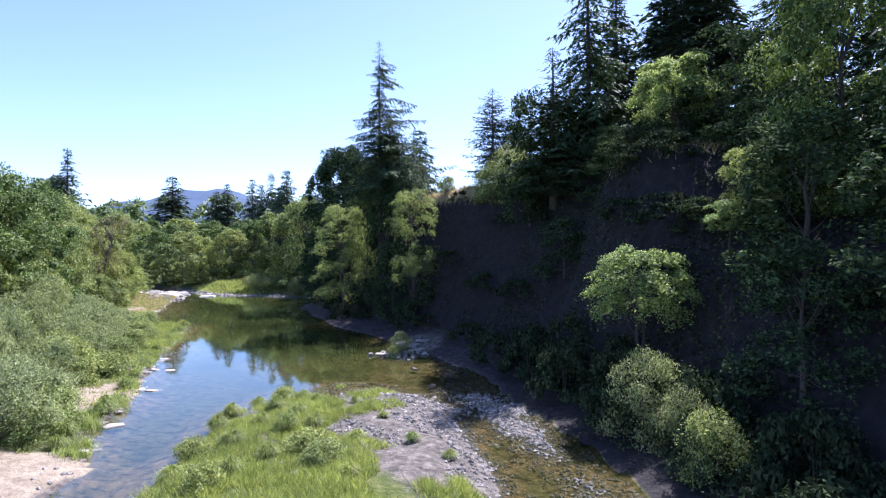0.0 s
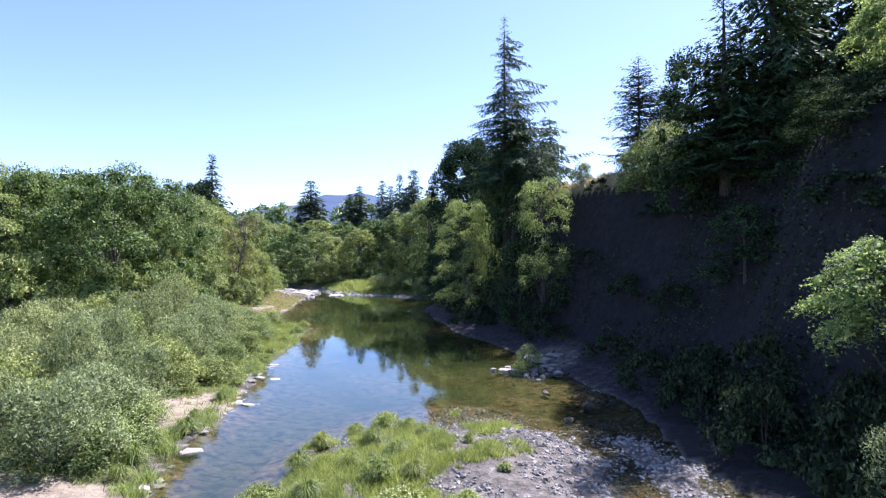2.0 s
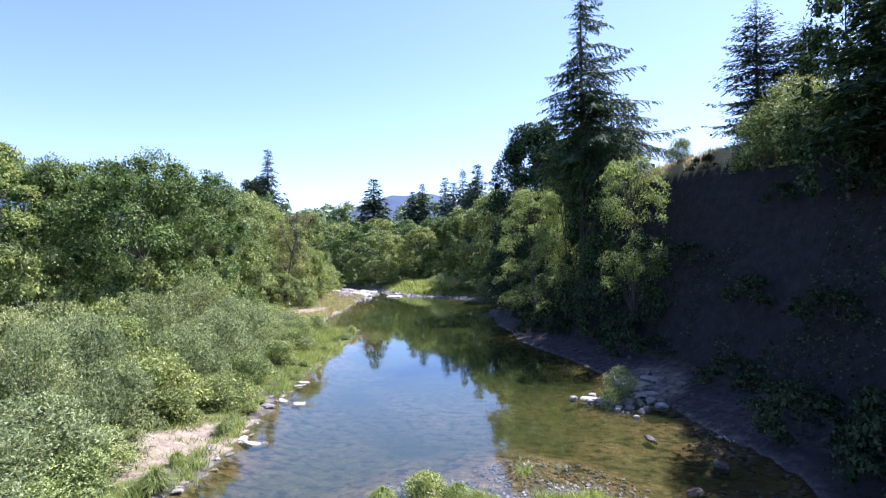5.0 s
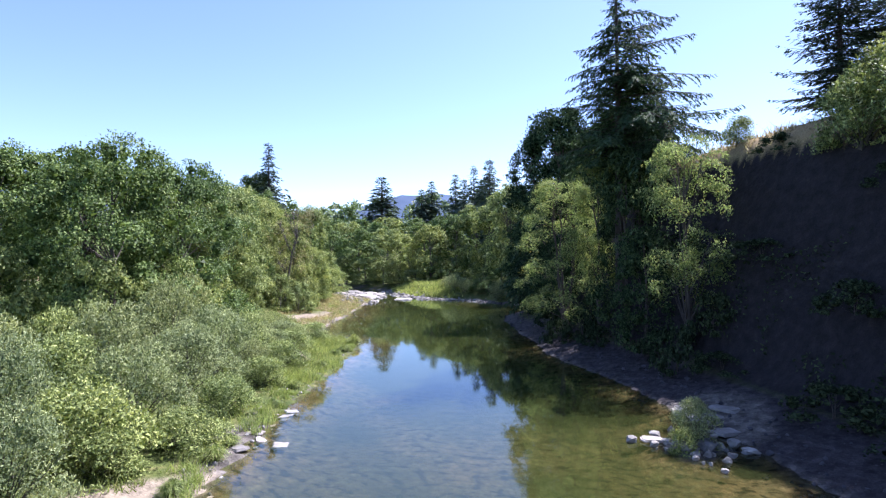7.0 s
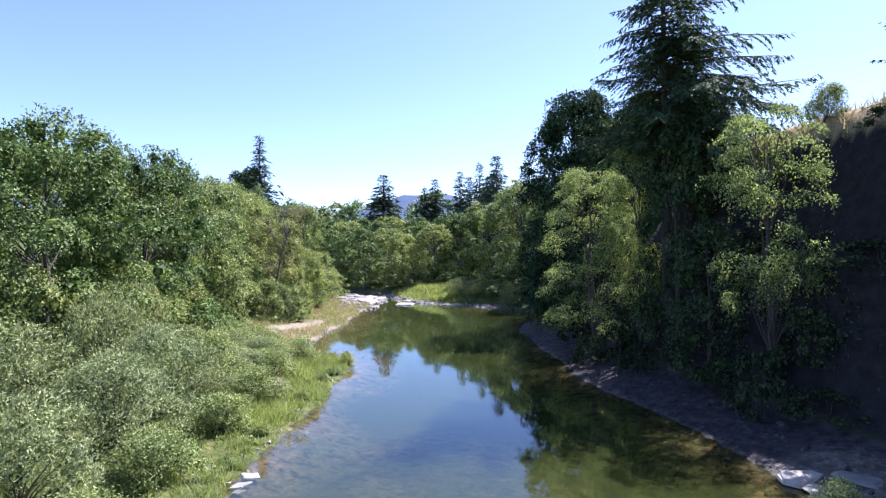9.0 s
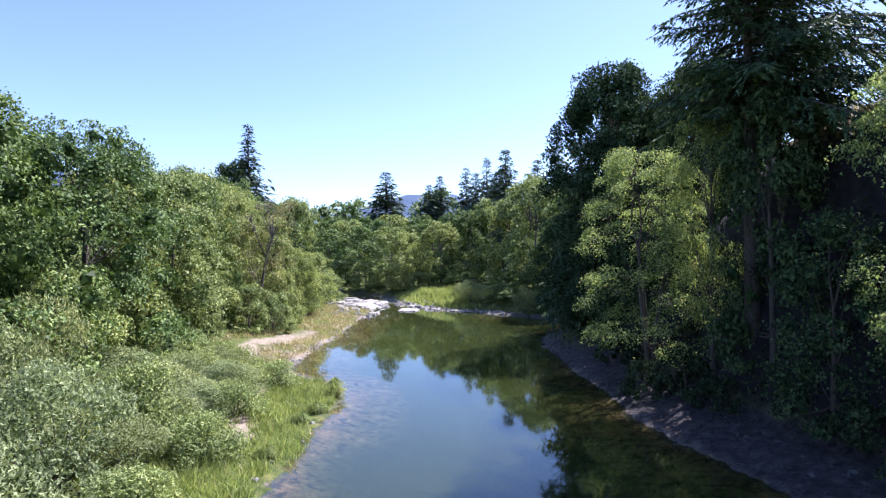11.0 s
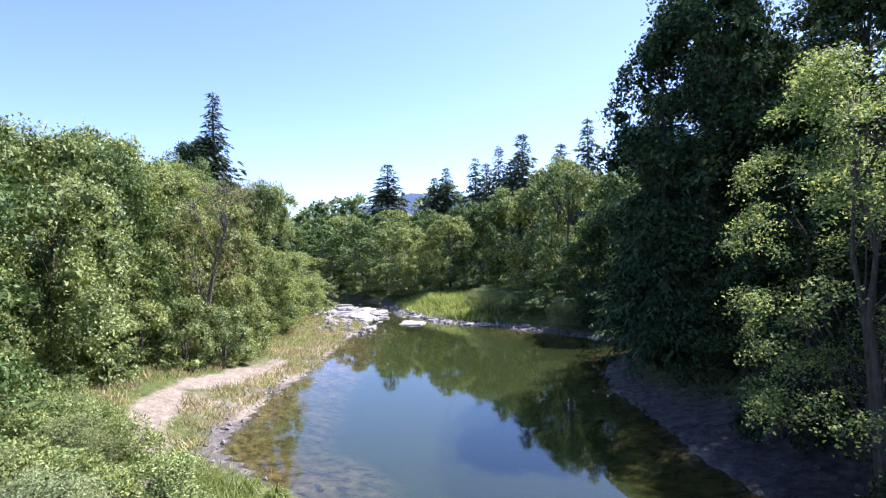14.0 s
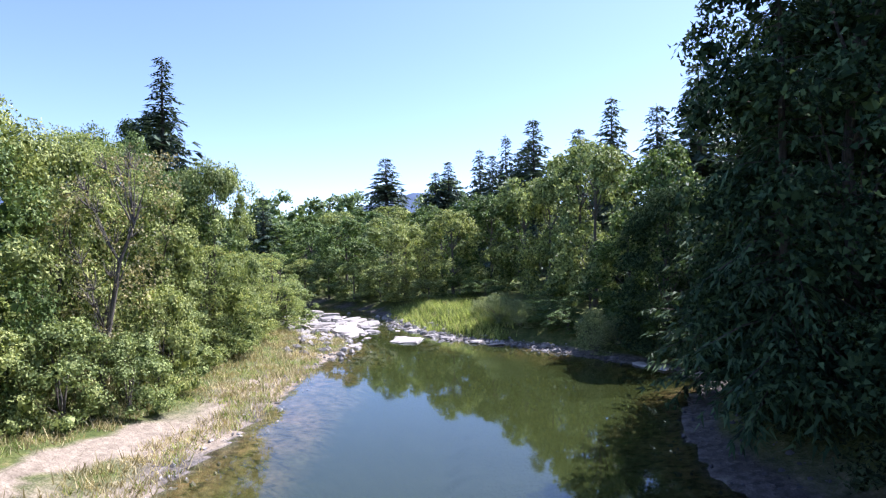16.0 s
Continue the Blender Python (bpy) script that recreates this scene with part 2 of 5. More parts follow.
bmp.inputs["Strength"].default_value, bmp.inputs["Distance"].default_value = 0.07, 0.05
links.new(wave, bmp.inputs["Height"])
links.new(bmp.outputs[0], gloss.inputs["Normal"])
links.new(bmp.outputs[0], fres.inputs["Normal"])
links.new(fres.outputs[0], mix.inputs[0])
silt = nodes.new("ShaderNodeBsdfDiffuse")
silt.inputs["Color"].default_value = (0.084, 0.108, 0.032, 1)
body = nodes.new("ShaderNodeMixShader")
links.new(mathed(nodes, links, "MULTIPLY_ADD", mask("shallow"), -0.17, 0.23), body.inputs[0])
links.new(clear.outputs[0], body.inputs[1])
links.new(silt.outputs[0], body.inputs[2])
links.new(body.outputs[0], mix.inputs[1])
links.new(gloss.outputs[0], mix.inputs[2])
links.new(mix.outputs[0], nodes["Material Output"].inputs["Surface"])

# wooded ridge: the blue of the haze is put into its base colour
M_MOUNTAIN, nodes, links, bsdf = material("hazed_mountain")
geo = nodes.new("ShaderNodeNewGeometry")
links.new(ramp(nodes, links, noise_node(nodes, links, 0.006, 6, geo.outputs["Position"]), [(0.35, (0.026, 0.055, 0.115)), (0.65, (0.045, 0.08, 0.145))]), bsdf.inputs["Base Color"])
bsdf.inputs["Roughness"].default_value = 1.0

# ---- mesh tools ----
rng = np.random.default_rng(7)


def mesh_of(name, verts, faces, mat, smooth=False):
    """A mesh from arrays; faces: one array of triangles or quads, or a list of such arrays."""
    if isinstance(faces, np.ndarray):
        faces = [faces]
    faces = [f for f in faces if len(f)]
    me = bpy.data.meshes.new(name)
    loops = np.concatenate([f.ravel() for f in faces]).astype(np.int32)
    sizes = np.concatenate([np.full(len(f), f.shape[1], np.int32) for f in faces])
    starts = np.concatenate([[0], np.cumsum(sizes)[:-1]]).astype(np.int32)
    me.vertices.add(len(verts)); me.loops.add(len(loops)); me.polygons.add(len(sizes))
    me.vertices.foreach_set("co", np.asarray(verts, np.float32).ravel())
    me.loops.foreach_set("vertex_index", loops)
    me.polygons.foreach_set("loop_start", starts)
    me.polygons.foreach_set("use_smooth", np.full(len(sizes), smooth))
    me.update(calc_edges=True)
    me.materials.append(mat)
    return me


def part_of(name, me, parent, label=""):
    ob = new(name, me)
    ob.parent = parent
    return tagged(ob, label)


def unit(v):
    return v / np.maximum(np.linalg.norm(v, axis=-1, keepdims=True), 1e-9)


def leaves(centres, along, normal, length, width):
    """One pointed blade a leaf. All arguments are arrays of one length."""
    along = unit(along)
    side = unit(np.cross(normal, along))
    l, w = length[:, None], width[:, None]
    v = np.stack([centres - along * l * 0.42 + side * w * 0.55, centres + along * l * 0.6, centres - along * l * 0.36 - side * w * 0.55], 1)
    return v.reshape(-1, 3), np.arange(len(centres) * 3).reshape(-1, 3)


def tube(points, radii, sides=6):
    points, radii = np.asarray(points, float), np.asarray(radii, float)
    d = unit(np.gradient(points, axis=0))
    ref = np.array([0.31, 0.95, 0.05])
    a = unit(np.cross(d, ref)); b = np.cross(d, a)
    ang = np.linspace(0, 2 * np.pi, sides, endpoint=False)
    v = points[:, None] + radii[:, None, None] * (np.cos(ang)[None, :, None] * a[:, None] + np.sin(ang)[None, :, None] * b[:, None])
    i = np.arange(len(points) - 1)[:, None] * sides
    j = np.arange(sides)[None]
    k = (j + 1) % sides
    f = np.stack([i + j, i + k, i + sides + k, i + sides + j], -1).reshape(-1, 4)
    return v.reshape(-1, 3), f


def joined(pieces):
    vs, fs, n = [], [], 0
    for v, f in pieces:
        vs.append(v); fs.append(f + n); n += len(v)
    return np.concatenate(vs), np.concatenate(fs)


# ---- plan of the river ----
LEFT_EDGE = np.array([(-22, -60), (-18, -20), (-15, 6), (-12.6, 15), (-12.4, 19.5), (-15, 24), (-15.5, 27.5), (-17.6, 32.6), (-18.9, 36), (-20.8, 40.5), (-22.6, 47), (-25.5, 55),
    (-26.3, 57.5), (-28.2, 60), (-33, 62.2), (-34.6, 65), (-37.1, 71.5), (-38.7, 76.8), (-41.3, 83), (-43.5, 89), (-45, 95), (-50, 101), (-60, 110), (-75, 117), (-115, 126), (-190, 132)], float)
RIGHT_EDGE = np.array([(12, -60), (9, -20), (7.5, 0), (6.6, 15), (5.4, 22), (3.4, 28.5), (2.2, 34.6), (0.1, 39), (-2, 43), (-4, 46.5), (-6.6, 51), (-9.2, 54.7), (-11.8, 58.8), (-13.6, 63.5),
    (-16.8, 70.2), (-19.6, 77), (-20.6, 81), (-20.2, 86), (-19, 92), (-21, 94), (-25, 95.6), (-33, 99.9), (-38, 100.8), (-42.7, 104), (-48.5, 109.2), (-53, 116), (-62, 123), (-78, 130), (-115, 138), (-190, 144)], float)
POLY = np.concatenate([LEFT_EDGE, RIGHT_EDGE[::-1]])
PATH = np.array([(-32.2, 58.4), (-30.4, 55.6), (-29.0, 52.6), (-26.4, 50.0)], float)
TRACK = np.array([(-36.0, 60.5), (-38.0, 62.8), (-40.6, 67), (-41.2, 72), (-41.8, 76)], float)


def to_line(x, y, line):
    best = np.full(x.shape, 1e9)
    for (ax, ay), (bx, by) in zip(line[:-1], line[1:]):
        dx, dy = bx - ax, by - ay
        t = np.clip(((x - ax) * dx + (y - ay) * dy) / (dx * dx + dy * dy), 0, 1)
        best = np.minimum(best, np.hypot(x - ax - t * dx, y - ay - t * dy))
    return best


def in_water(x, y):
    inside = np.zeros(x.shape, bool)
    for (ax, ay), (bx, by) in zip(POLY, np.roll(POLY, -1, 0)):
        if ay != by:
            inside ^= ((ay > y) != (by > y)) & (x < (bx - ax) * (y - ay) / (by - ay) + ax)
    return inside


def step(a, b, v):
    t = np.clip((v - a) / (b - a), 0, 1)
    return t * t * (3 - 2 * t)


def rough(x, y, s, seed=0.0):
    """Smooth unevenness between about -1 and 1."""
    return (np.sin(x / s + 1.3 * np.sin(y / s * 0.7 + seed) + seed) + np.sin(y / s * 1.17 + 1.1 * np.sin(x / s * 0.83 - seed) + 2.1 * seed) + 0.6 * np.sin((x + y) / s * 2.3 + seed)) / 2.6


def land(x, y):
    """Height of the ground, and the masks of its covers and painted shade."""
    x, y = np.asarray(x, float), np.asarray(y, float)
    dl, dr = to_line(x, y, LEFT_EDGE), to_line(x, y, RIGHT_EDGE)
    d = np.minimum(dl, dr)
    wet = in_water(x, y)
    fine = 0.05 * rough(x, y, 0.55, 1) + 0.10 * rough(x, y, 1.9, 2)
    # bed, and the gravel bar that rises out of it
    pool = step(54, 62, y) * step(104, 92, y)
    shelving = np.where(dl < dr, 0.16 * d * (1 - pool) + pool * (0.07 * np.minimum(d, 3.2) + 0.3 * np.clip(d - 3.2, 0, 9)), 0.16 * d)
    z_bed = -0.06 - np.minimum(shelving, 1.2 + 0.25 * rough(x, y, 9, 3) - 0.86 * step(60, 46, y) + 0.7 * pool) + fine * 0.8
    ax, ay = np.abs(x + 3.85 + 0.12 * (y - 17)), (y - 17)
    e = ((ax / 5.6) ** 2.6 + np.abs(ay / np.where(ay > 0, 13.2, 40.0)) ** 2.6) ** (1 / 2.6) + 0.10 * rough(x, y, 2.6, 5)
    bar = (0.45 + 0.14 * rough(x, y, 1.6, 15)) * step(1.05, 0.6, e) - 0.55 * step(0.9, 1.6, e) - 1.5 * np.clip(e - 1.4, 0, 3) + fine - 0.02
    riffle = np.exp(-(((x - 2.2 + 0.17 * (y - 22)) / 3.4) ** 2 + ((y - 23) / 11.0) ** 2)) * 0.42
    out = ((x + 3.3) / 1.3) ** 2 + ((y - 41) / 1.6) ** 2
    islet = 0.45 * np.exp(-out) - 0.22 - 0.12 * np.clip(out - 1.5, 0, 30)
    z_bed = np.maximum(np.maximum(z_bed + riffle * np.minimum(1, d / 1.5), bar), islet + fine)
    # low bank
    z_left = 0.06 + 1.1 * step(0, 10, d) + 0.6 * step(8, 40, d) + fine * np.minimum(1, 0.3 + d) + 0.25 * rough(x, y, 6, 4) * step(2, 8, d)
    # steep bank: beach, slope, plateau; farther on a low shelf and a wooded hill
    beach = 0.05 + np.minimum(d, 4.0) * 0.2
    steep = beach + (12.9 - 5.0 * step(33, 26, y)) * step(3.0, 9.8, d + 0.5 * rough(x, y, 5, 6) - 0.8 * step(34, 38, y) * step(52, 47, y)) + 1.6 * step(12, 60, d)
    shelf = 0.05 + 1.5 * step(0.6, 5, d) + 1.2 * step(6, 18, d) + 17 * step(20, 110, d)
    w = step(72, 96, y + 0.25 * x + 12)
    z_right = steep * (1 - w) + shelf * w + fine * np.minimum(1, 0.4 + 0.4 * d) + 0.35 * rough(x, y, 3.4, 8) * step(2.5, 6, d)
    left = dl <= dr
    z = np.where(wet, z_bed, np.where(left, z_left, z_right))
    far = step(260, 1500, np.hypot(x + 30, y - 60))
    z = z + far * 6
    dt = to_line(x, y, TRACK) + 0.35 * rough(x, y, 1.5, 9)
    dry = ~wet
    right = dry & ~left
    m = {
        "bed": step(0.04, -0.16, z) * wet,
        # painted shade on the beach gravel, with a gap for the sunlit patch
        "beach_shade": np.where(right, 1.0, 0.0) * (1 - w) * step(2.0, 2.4, np.hypot(x + 2.3, (y - 44.4) / 1.4)),
        "deep": step(-0.3, -0.62, z + 0.15 * rough(x, y, 2.4, 33)) * wet,
        "gravel": np.where(wet, step(-0.2, 0.0, z) * (1 - 0.8 * step(0.26, 0.46, z) * step(-3.6, -5.4, x - 0.45 * np.clip(24 - y, 0, 12) + 0.7 * rough(x, y, 1.1, 24))), np.where(left, step(2.2, 0.4, d + 0.8 * rough(x, y, 2.1, 11) + 1.6 * step(36, 40, y) * step(62, 58, y)), step(4.4, 3.0, d) * step(33, 38, y + 6 * step(0.8, 0.2, d)) * (1 - w) + w * step(2.0, 0.9, d))),
        "dirt": np.where(dry & left, np.maximum(np.maximum(step(0.8, 0.3, to_line(x, y, PATH) + 0.3 * rough(x, y, 0.7, 36)), step(1.4, 0.4, dt + 0.3 * step(62, 57, y) + 0.9 * step(70, 77, y) + 0.5 * rough(x, y, 0.8, 35))), np.maximum((0.62 + 0.5 * rough(x, y, 1.4, 31)) * step(6.0, 2.5, d) * step(60, 66, y), np.maximum(step(3.4, 1.5, np.hypot((x + 15.5) / 1.8, y - 18.5)), step(2.4, 1.2, np.hypot((x + 18.2) / 1.1, (y - 29.8) / 1.9) + 0.4 * rough(x, y, 0.9, 37))))), 0.0),
        # painted shade of the steep bank, and of the beach nearest the start
        "shaded_hill": np.where(right, np.maximum(step(2.8, 4.6, d), step(39, 34, y)) * np.maximum(step(13.2, 12.2, z_right), step(46, 42, y)), 0.0) * (1 - w * step(0, 20, d + 20)),
        "straw": np.where(right, step(12.0, 13.2, z_right) * step(42, 46, y) * (1 - w), 0.0),
    }
    return z, m


def gz(x, y):
    return float(land(np.array([x]), np.array([y]))[0][0])


def axis(lo, hi, fine, far_lo, far_hi):
    mid = np.arange(lo, hi + 1e-6, fine)
    def out(start, end):
        v, stp = [], fine
        p = start
        while abs(end - p) > 1e-6:
            stp *= 1.22
            p = p + stp if end > start else p - stp
            p = min(p, end) if end > start else max(p, end)
            v.append(p)
        return v
    return np.array(out(lo, far_lo)[::-1] + list(mid) + out(hi, far_hi))


def build_ground():
    xs, ys = axis(-52, 24, 0.46, -4500, 4500), axis(8, 112, 0.46, -4500, 4500)
    X, Y = np.meshgrid(xs, ys)
    z, m = land(X.ravel(), Y.ravel())
    v = np.stack([X.ravel(), Y.ravel(), z], 1)
    nx, ny = len(xs), len(ys)
    i = (np.arange(ny - 1)[:, None] * nx + np.arange(nx - 1)[None]).ravel()
    me = mesh_of("ground", v, np.stack([i, i + 1, i + nx + 1, i + nx], 1), M_GROUND, True)
    for name, values in m.items():
        a = me.attributes.new(name, "FLOAT", "POINT")
        a.data.foreach_set("value", values.astype(np.float32))
    return tagged(new("ground", me), "river valley ground of gravel, turf and dry slope", "ground", kind="structure")


ground = build_ground()


def build_water():
    """The river's level surface; how shallow it is tells how clear it looks."""
    xs, ys = axis(-52, 12, 0.9, -190, 30), axis(10, 112, 0.9, -60, 150)
    X, Y = np.meshgrid(xs, ys)
    depth = -land(X.ravel(), Y.ravel())[0]
    nx, ny = len(xs), len(ys)
    i = (np.arange(ny - 1)[:, None] * nx + np.arange(nx - 1)[None]).ravel()
    me = mesh_of("water", np.stack([X.ravel(), Y.ravel(), 0 * X.ravel()], 1), np.stack([i, i + 1, i + nx + 1, i + nx], 1), M_WATER, True)
    me.attributes.new("shallow", "FLOAT", "POINT").data.foreach_set("value", 0.85 * step(0.34, 0.08, depth).astype(np.float32))
    return tagged(new("water", me), "calm clear shallow river reflecting sky and trees", "river", kind="structure")


build_water()


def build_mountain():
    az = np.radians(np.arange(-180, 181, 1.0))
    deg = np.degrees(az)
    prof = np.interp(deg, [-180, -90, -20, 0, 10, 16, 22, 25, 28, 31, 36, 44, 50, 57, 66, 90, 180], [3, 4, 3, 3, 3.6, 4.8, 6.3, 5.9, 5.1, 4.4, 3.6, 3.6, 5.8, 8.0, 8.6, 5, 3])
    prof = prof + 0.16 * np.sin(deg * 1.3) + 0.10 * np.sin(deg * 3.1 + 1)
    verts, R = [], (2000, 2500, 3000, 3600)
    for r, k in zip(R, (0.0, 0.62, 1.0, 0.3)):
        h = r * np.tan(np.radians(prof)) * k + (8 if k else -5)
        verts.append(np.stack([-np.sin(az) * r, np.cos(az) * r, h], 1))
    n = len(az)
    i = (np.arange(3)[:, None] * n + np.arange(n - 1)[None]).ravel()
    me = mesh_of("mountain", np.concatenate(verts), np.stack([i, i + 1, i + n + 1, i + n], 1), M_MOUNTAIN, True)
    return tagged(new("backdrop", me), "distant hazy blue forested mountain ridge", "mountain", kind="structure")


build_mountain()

# ---- plants ----
def crown_points(n, r, z0, z1, lobes, lobe_r, seed, skirt=0.72, widest=0.4, sprays=9, loose=1.0):
    """Leaf places and the ways they face, in flat drooping sprays on the upper side of many lobes; the lobes fill a crown from z0 to z1."""
    g = np.random.default_rng(seed)
    h = 0.02 + 0.93 * g.random(lobes) ** 1.2
    h[: lobes // 8] = g.uniform(0.8, 0.97, lobes // 8)
    prof = np.where(h > widest, np.sqrt(np.clip(1 - ((h - widest) / (1.02 - widest)) ** 2, 0, 1)), skirt + (1 - skirt) * h / widest)
    a = np.arange(lobes) * 2.39996 + g.uniform(-0.6, 0.6, lobes)
    lr = lobe_r * g.uniform(0.6, 1.3, lobes)
    rad = np.maximum(prof * r - lr * 0.75, 0.05 * r) * g.uniform(0.62, 1.08, lobes)
    c = np.stack([np.cos(a) * rad, np.sin(a) * rad, z0 + h * (z1 - z0) - 0.4 * lr], 1)
    out = unit(np.stack([np.cos(a), np.sin(a), 0.25 + 1.3 * (h - 0.35)], 1))
    k = np.repeat(np.arange(lobes), sprays)
    m = len(k)
    way = unit(g.normal(size=(m, 3)) * 0.6 + out[k] * 0.6 + np.array([0, 0, 0.22]))
    sc = c[k] + way * (lr[k] * g.uniform(0.62, 1.12, m))[:, None] * np.array([1, 1, 0.85])
    face = unit(way * 0.65 + np.array([0, 0, 0.6]) + g.normal(size=(m, 3)) * 0.15)
    e1 = unit(np.cross(face, g.normal(size=(m, 3))))
    e2 = np.cross(face, e1)
    size = lr[k] * g.uniform(0.2, 0.42, m) * loose
    i = g.choice(m, n, p=size ** 2 / np.sum(size ** 2))
    q1, q2, q3 = g.normal(size=n), g.normal(size=n), g.normal(size=n)
    p = sc[i] + size[i][:, None] * (e1[i] * q1[:, None] + e2[i] * q2[:, None] * 0.8 + face[i] * (0.26 * q3 - 0.16 * (q1 ** 2 + q2 ** 2))[:, None])
    u = unit(face[i] + 0.3 * (e1[i] * q1[:, None] + e2[i] * q2[:, None]))
    per = 34
    w = unit(g.normal(size=(lobes * per, 3)))
    fill = (np.repeat(c, per, 0) + w * (np.repeat(lr, per) * g.uniform(0.05, 0.5, lobes * per))[:, None], w, np.repeat(lr, per) * g.uniform(0.35, 0.7, lobes * per))
    return p, u, c, fill


def filled(v, f, fill, seed, floor=0.15, cap=0.46):
    """Adds the inner sprays, which close a crown against the sky."""
    g = np.random.default_rng(seed + 5)
    c, w, l = fill
    l = np.minimum(l, cap * g.uniform(0.7, 1.1, len(l)))
    c = c.copy()
    c[:, 2] = np.maximum(c[:, 2], floor + 0.3 * l)
    return joined([(v, f), leaves(c, np.cross(w, g.normal(size=c.shape)), w, l, l * 0.85)])


def wooden(root, stems, limbs, bark):
    """The woody parts of a plant: each stem by itself, and its many thin limbs together."""
    for v, f in stems:
        part_of("trunk", mesh_of("trunk", v, f, bark, True), root)
    if limbs:
        tagged(part_of("limbwork", mesh_of("limbwork", *joined(limbs), bark, True), root), kind="stuff")


def crown_tree(height, r, crown_from, n, leaf, mat, bark, seed, lobes=60, lobe_r=0.26, stems=1, lean=0.0, skirt=0.72, widest=0.4, twiggy=0, dense=True, sprays=9, loose=1.0):
    """Broadleaf tree: tapered trunk with limbs, and a crown of single leaves in lobes."""
    g = np.random.default_rng(seed)
    p, u, c, fill = crown_points(n, r, crown_from, height, lobes, lobe_r * r, seed, skirt, widest, sprays, loose)
    p[:, 0] += lean * (p[:, 2] / height) ** 1.5
    c[:, 0] += lean * (c[:, 2] / height) ** 1.5
    fill[0][:, 0] += lean * (np.maximum(fill[0][:, 2], 0) / height) ** 1.5
    p[:, 2] = np.maximum(p[:, 2], 0.1 + g.uniform(0, 0.5, n))
    p[:, 2] *= height / np.quantile(p[:, 2], 0.9995)
    v, f = leaves(p, g.normal(size=(n, 3)) - np.array([0, 0, 0.3]), u * 1.2 + g.normal(size=(n, 3)) * 0.42, leaf * g.uniform(0.6, 1.3, n), leaf * g.uniform(0.5, 0.95, n))
    if dense:
        v, f = filled(v, f, fill, seed)
    wood, limbs = [], []
    tr = 0.014 * height + 0.05
    for s in range(stems):
        a = 2 * np.pi * s / stems + g.uniform(0, 1)
        off = 0.0 if stems == 1 else 0.04 * height
        t = np.linspace(0, 1, 7)
        path = np.stack([np.cos(a) * off * 2.3 * t + lean * t ** 1.5, np.sin(a) * off * 2.3 * t, t * height * 0.85 - 0.3], 1) + g.normal(0, 0.012 * height, (7, 3)) * np.array([1, 1, 0]) * t[:, None]
        wood.append(tube(path, tr / stems ** 0.5 * (1.1 - t), 7))
        for q in c[s::stems * 3]:
            q = np.array([q[0] * 0.55, q[1] * 0.55, q[2]])
            k = path[min(5, max(1, int(6 * np.clip((q[2] - 0.12 * height) / (height * 0.85), 0.1, 0.85))))]
            mid = (k + q) / 2 + np.array([0, 0, -0.06 * np.linalg.norm(q - k)])
            limbs.append(tube(np.array([k, mid, q]), np.array([0.3, 0.18, 0.05]) * tr / stems ** 0.5, 4))
            for _ in range(twiggy):
                tip = q + unit(q - k + g.normal(0, 0.5, 3) * np.linalg.norm(q - k)) * lobe_r * r * 1.3
                limbs.append(tube(np.array([q, (q + tip) / 2 + g.normal(0, 0.05, 3), tip]), np.array([0.03, 0.02, 0.006]), 3))
    root = new("tree")
    wooden(root, wood, limbs, bark)
    part_of("crown", mesh_of("crown", v, f, mat), root)
    return root


def bush(height, r, stems, n, leaf, mat, bark, seed, slender=0.32):
    """Shrub of many arching stems with leaves along them."""
    g = np.random.default_rng(seed)
    a = g.uniform(0, 2 * np.pi, stems)
    reach = r * np.sqrt(g.uniform(0.0, 1.0, stems)) * 0.95
    top = height * (1 - 0.55 * (reach / r) ** 2) * g.uniform(0.78, 1.05, stems)
    wood, t = [], np.linspace(0, 1, 5)
    for i in range(0, stems, 5):
        path = np.stack([np.cos(a[i]) * reach[i] * t ** 1.2, np.sin(a[i]) * reach[i] * t ** 1.2, top[i] * t ** 0.85 * 0.95 - 0.15], 1)
        wood.append(tube(path, 0.03 * (1.15 - t), 3))
    k = g.integers(0, stems, n)
    s = g.beta(2.0, 1.1, n)
    spread = 0.12 * r * (1.25 - s)
    p = np.stack([np.cos(a[k]) * reach[k] * s ** 1.2, np.sin(a[k]) * reach[k] * s ** 1.2, top[k] * s ** 0.85], 1) + g.normal(size=(n, 3)) * spread[:, None] * np.array([1, 1, 0.7])
    out = np.stack([np.cos(a[k]), np.sin(a[k]), np.full(n, 0.9)], 1)
    m = int(n * 0.68)
    p[:m], u, _c, fill = crown_points(m, r, 0.05, height * 0.95, 26, 0.34 * r, seed, 0.85, 0.3, 12, 1.0)
    out[:m] = u * 1.4
    p[:, 2] = np.maximum(p[:, 2], 0.06)
    v, f = leaves(p, out * 0.6 + g.normal(size=(n, 3)) * 0.8, g.normal(size=(n, 3)) * 0.4 + np.array([0, 0, 0.5]) + out * 0.8, leaf * g.uniform(0.6, 1.3, n), leaf * slender * g.uniform(0.8, 1.3, n))
    v, f = filled(v, f, (fill[0][::2], fill[1][::2], fill[2][::2]), seed, 0.1, 0.2)
    root = new("shrub")
    wooden(root, [], wood, bark)
    part_of("crown", mesh_of("crown", v, f, mat), root)
    return root


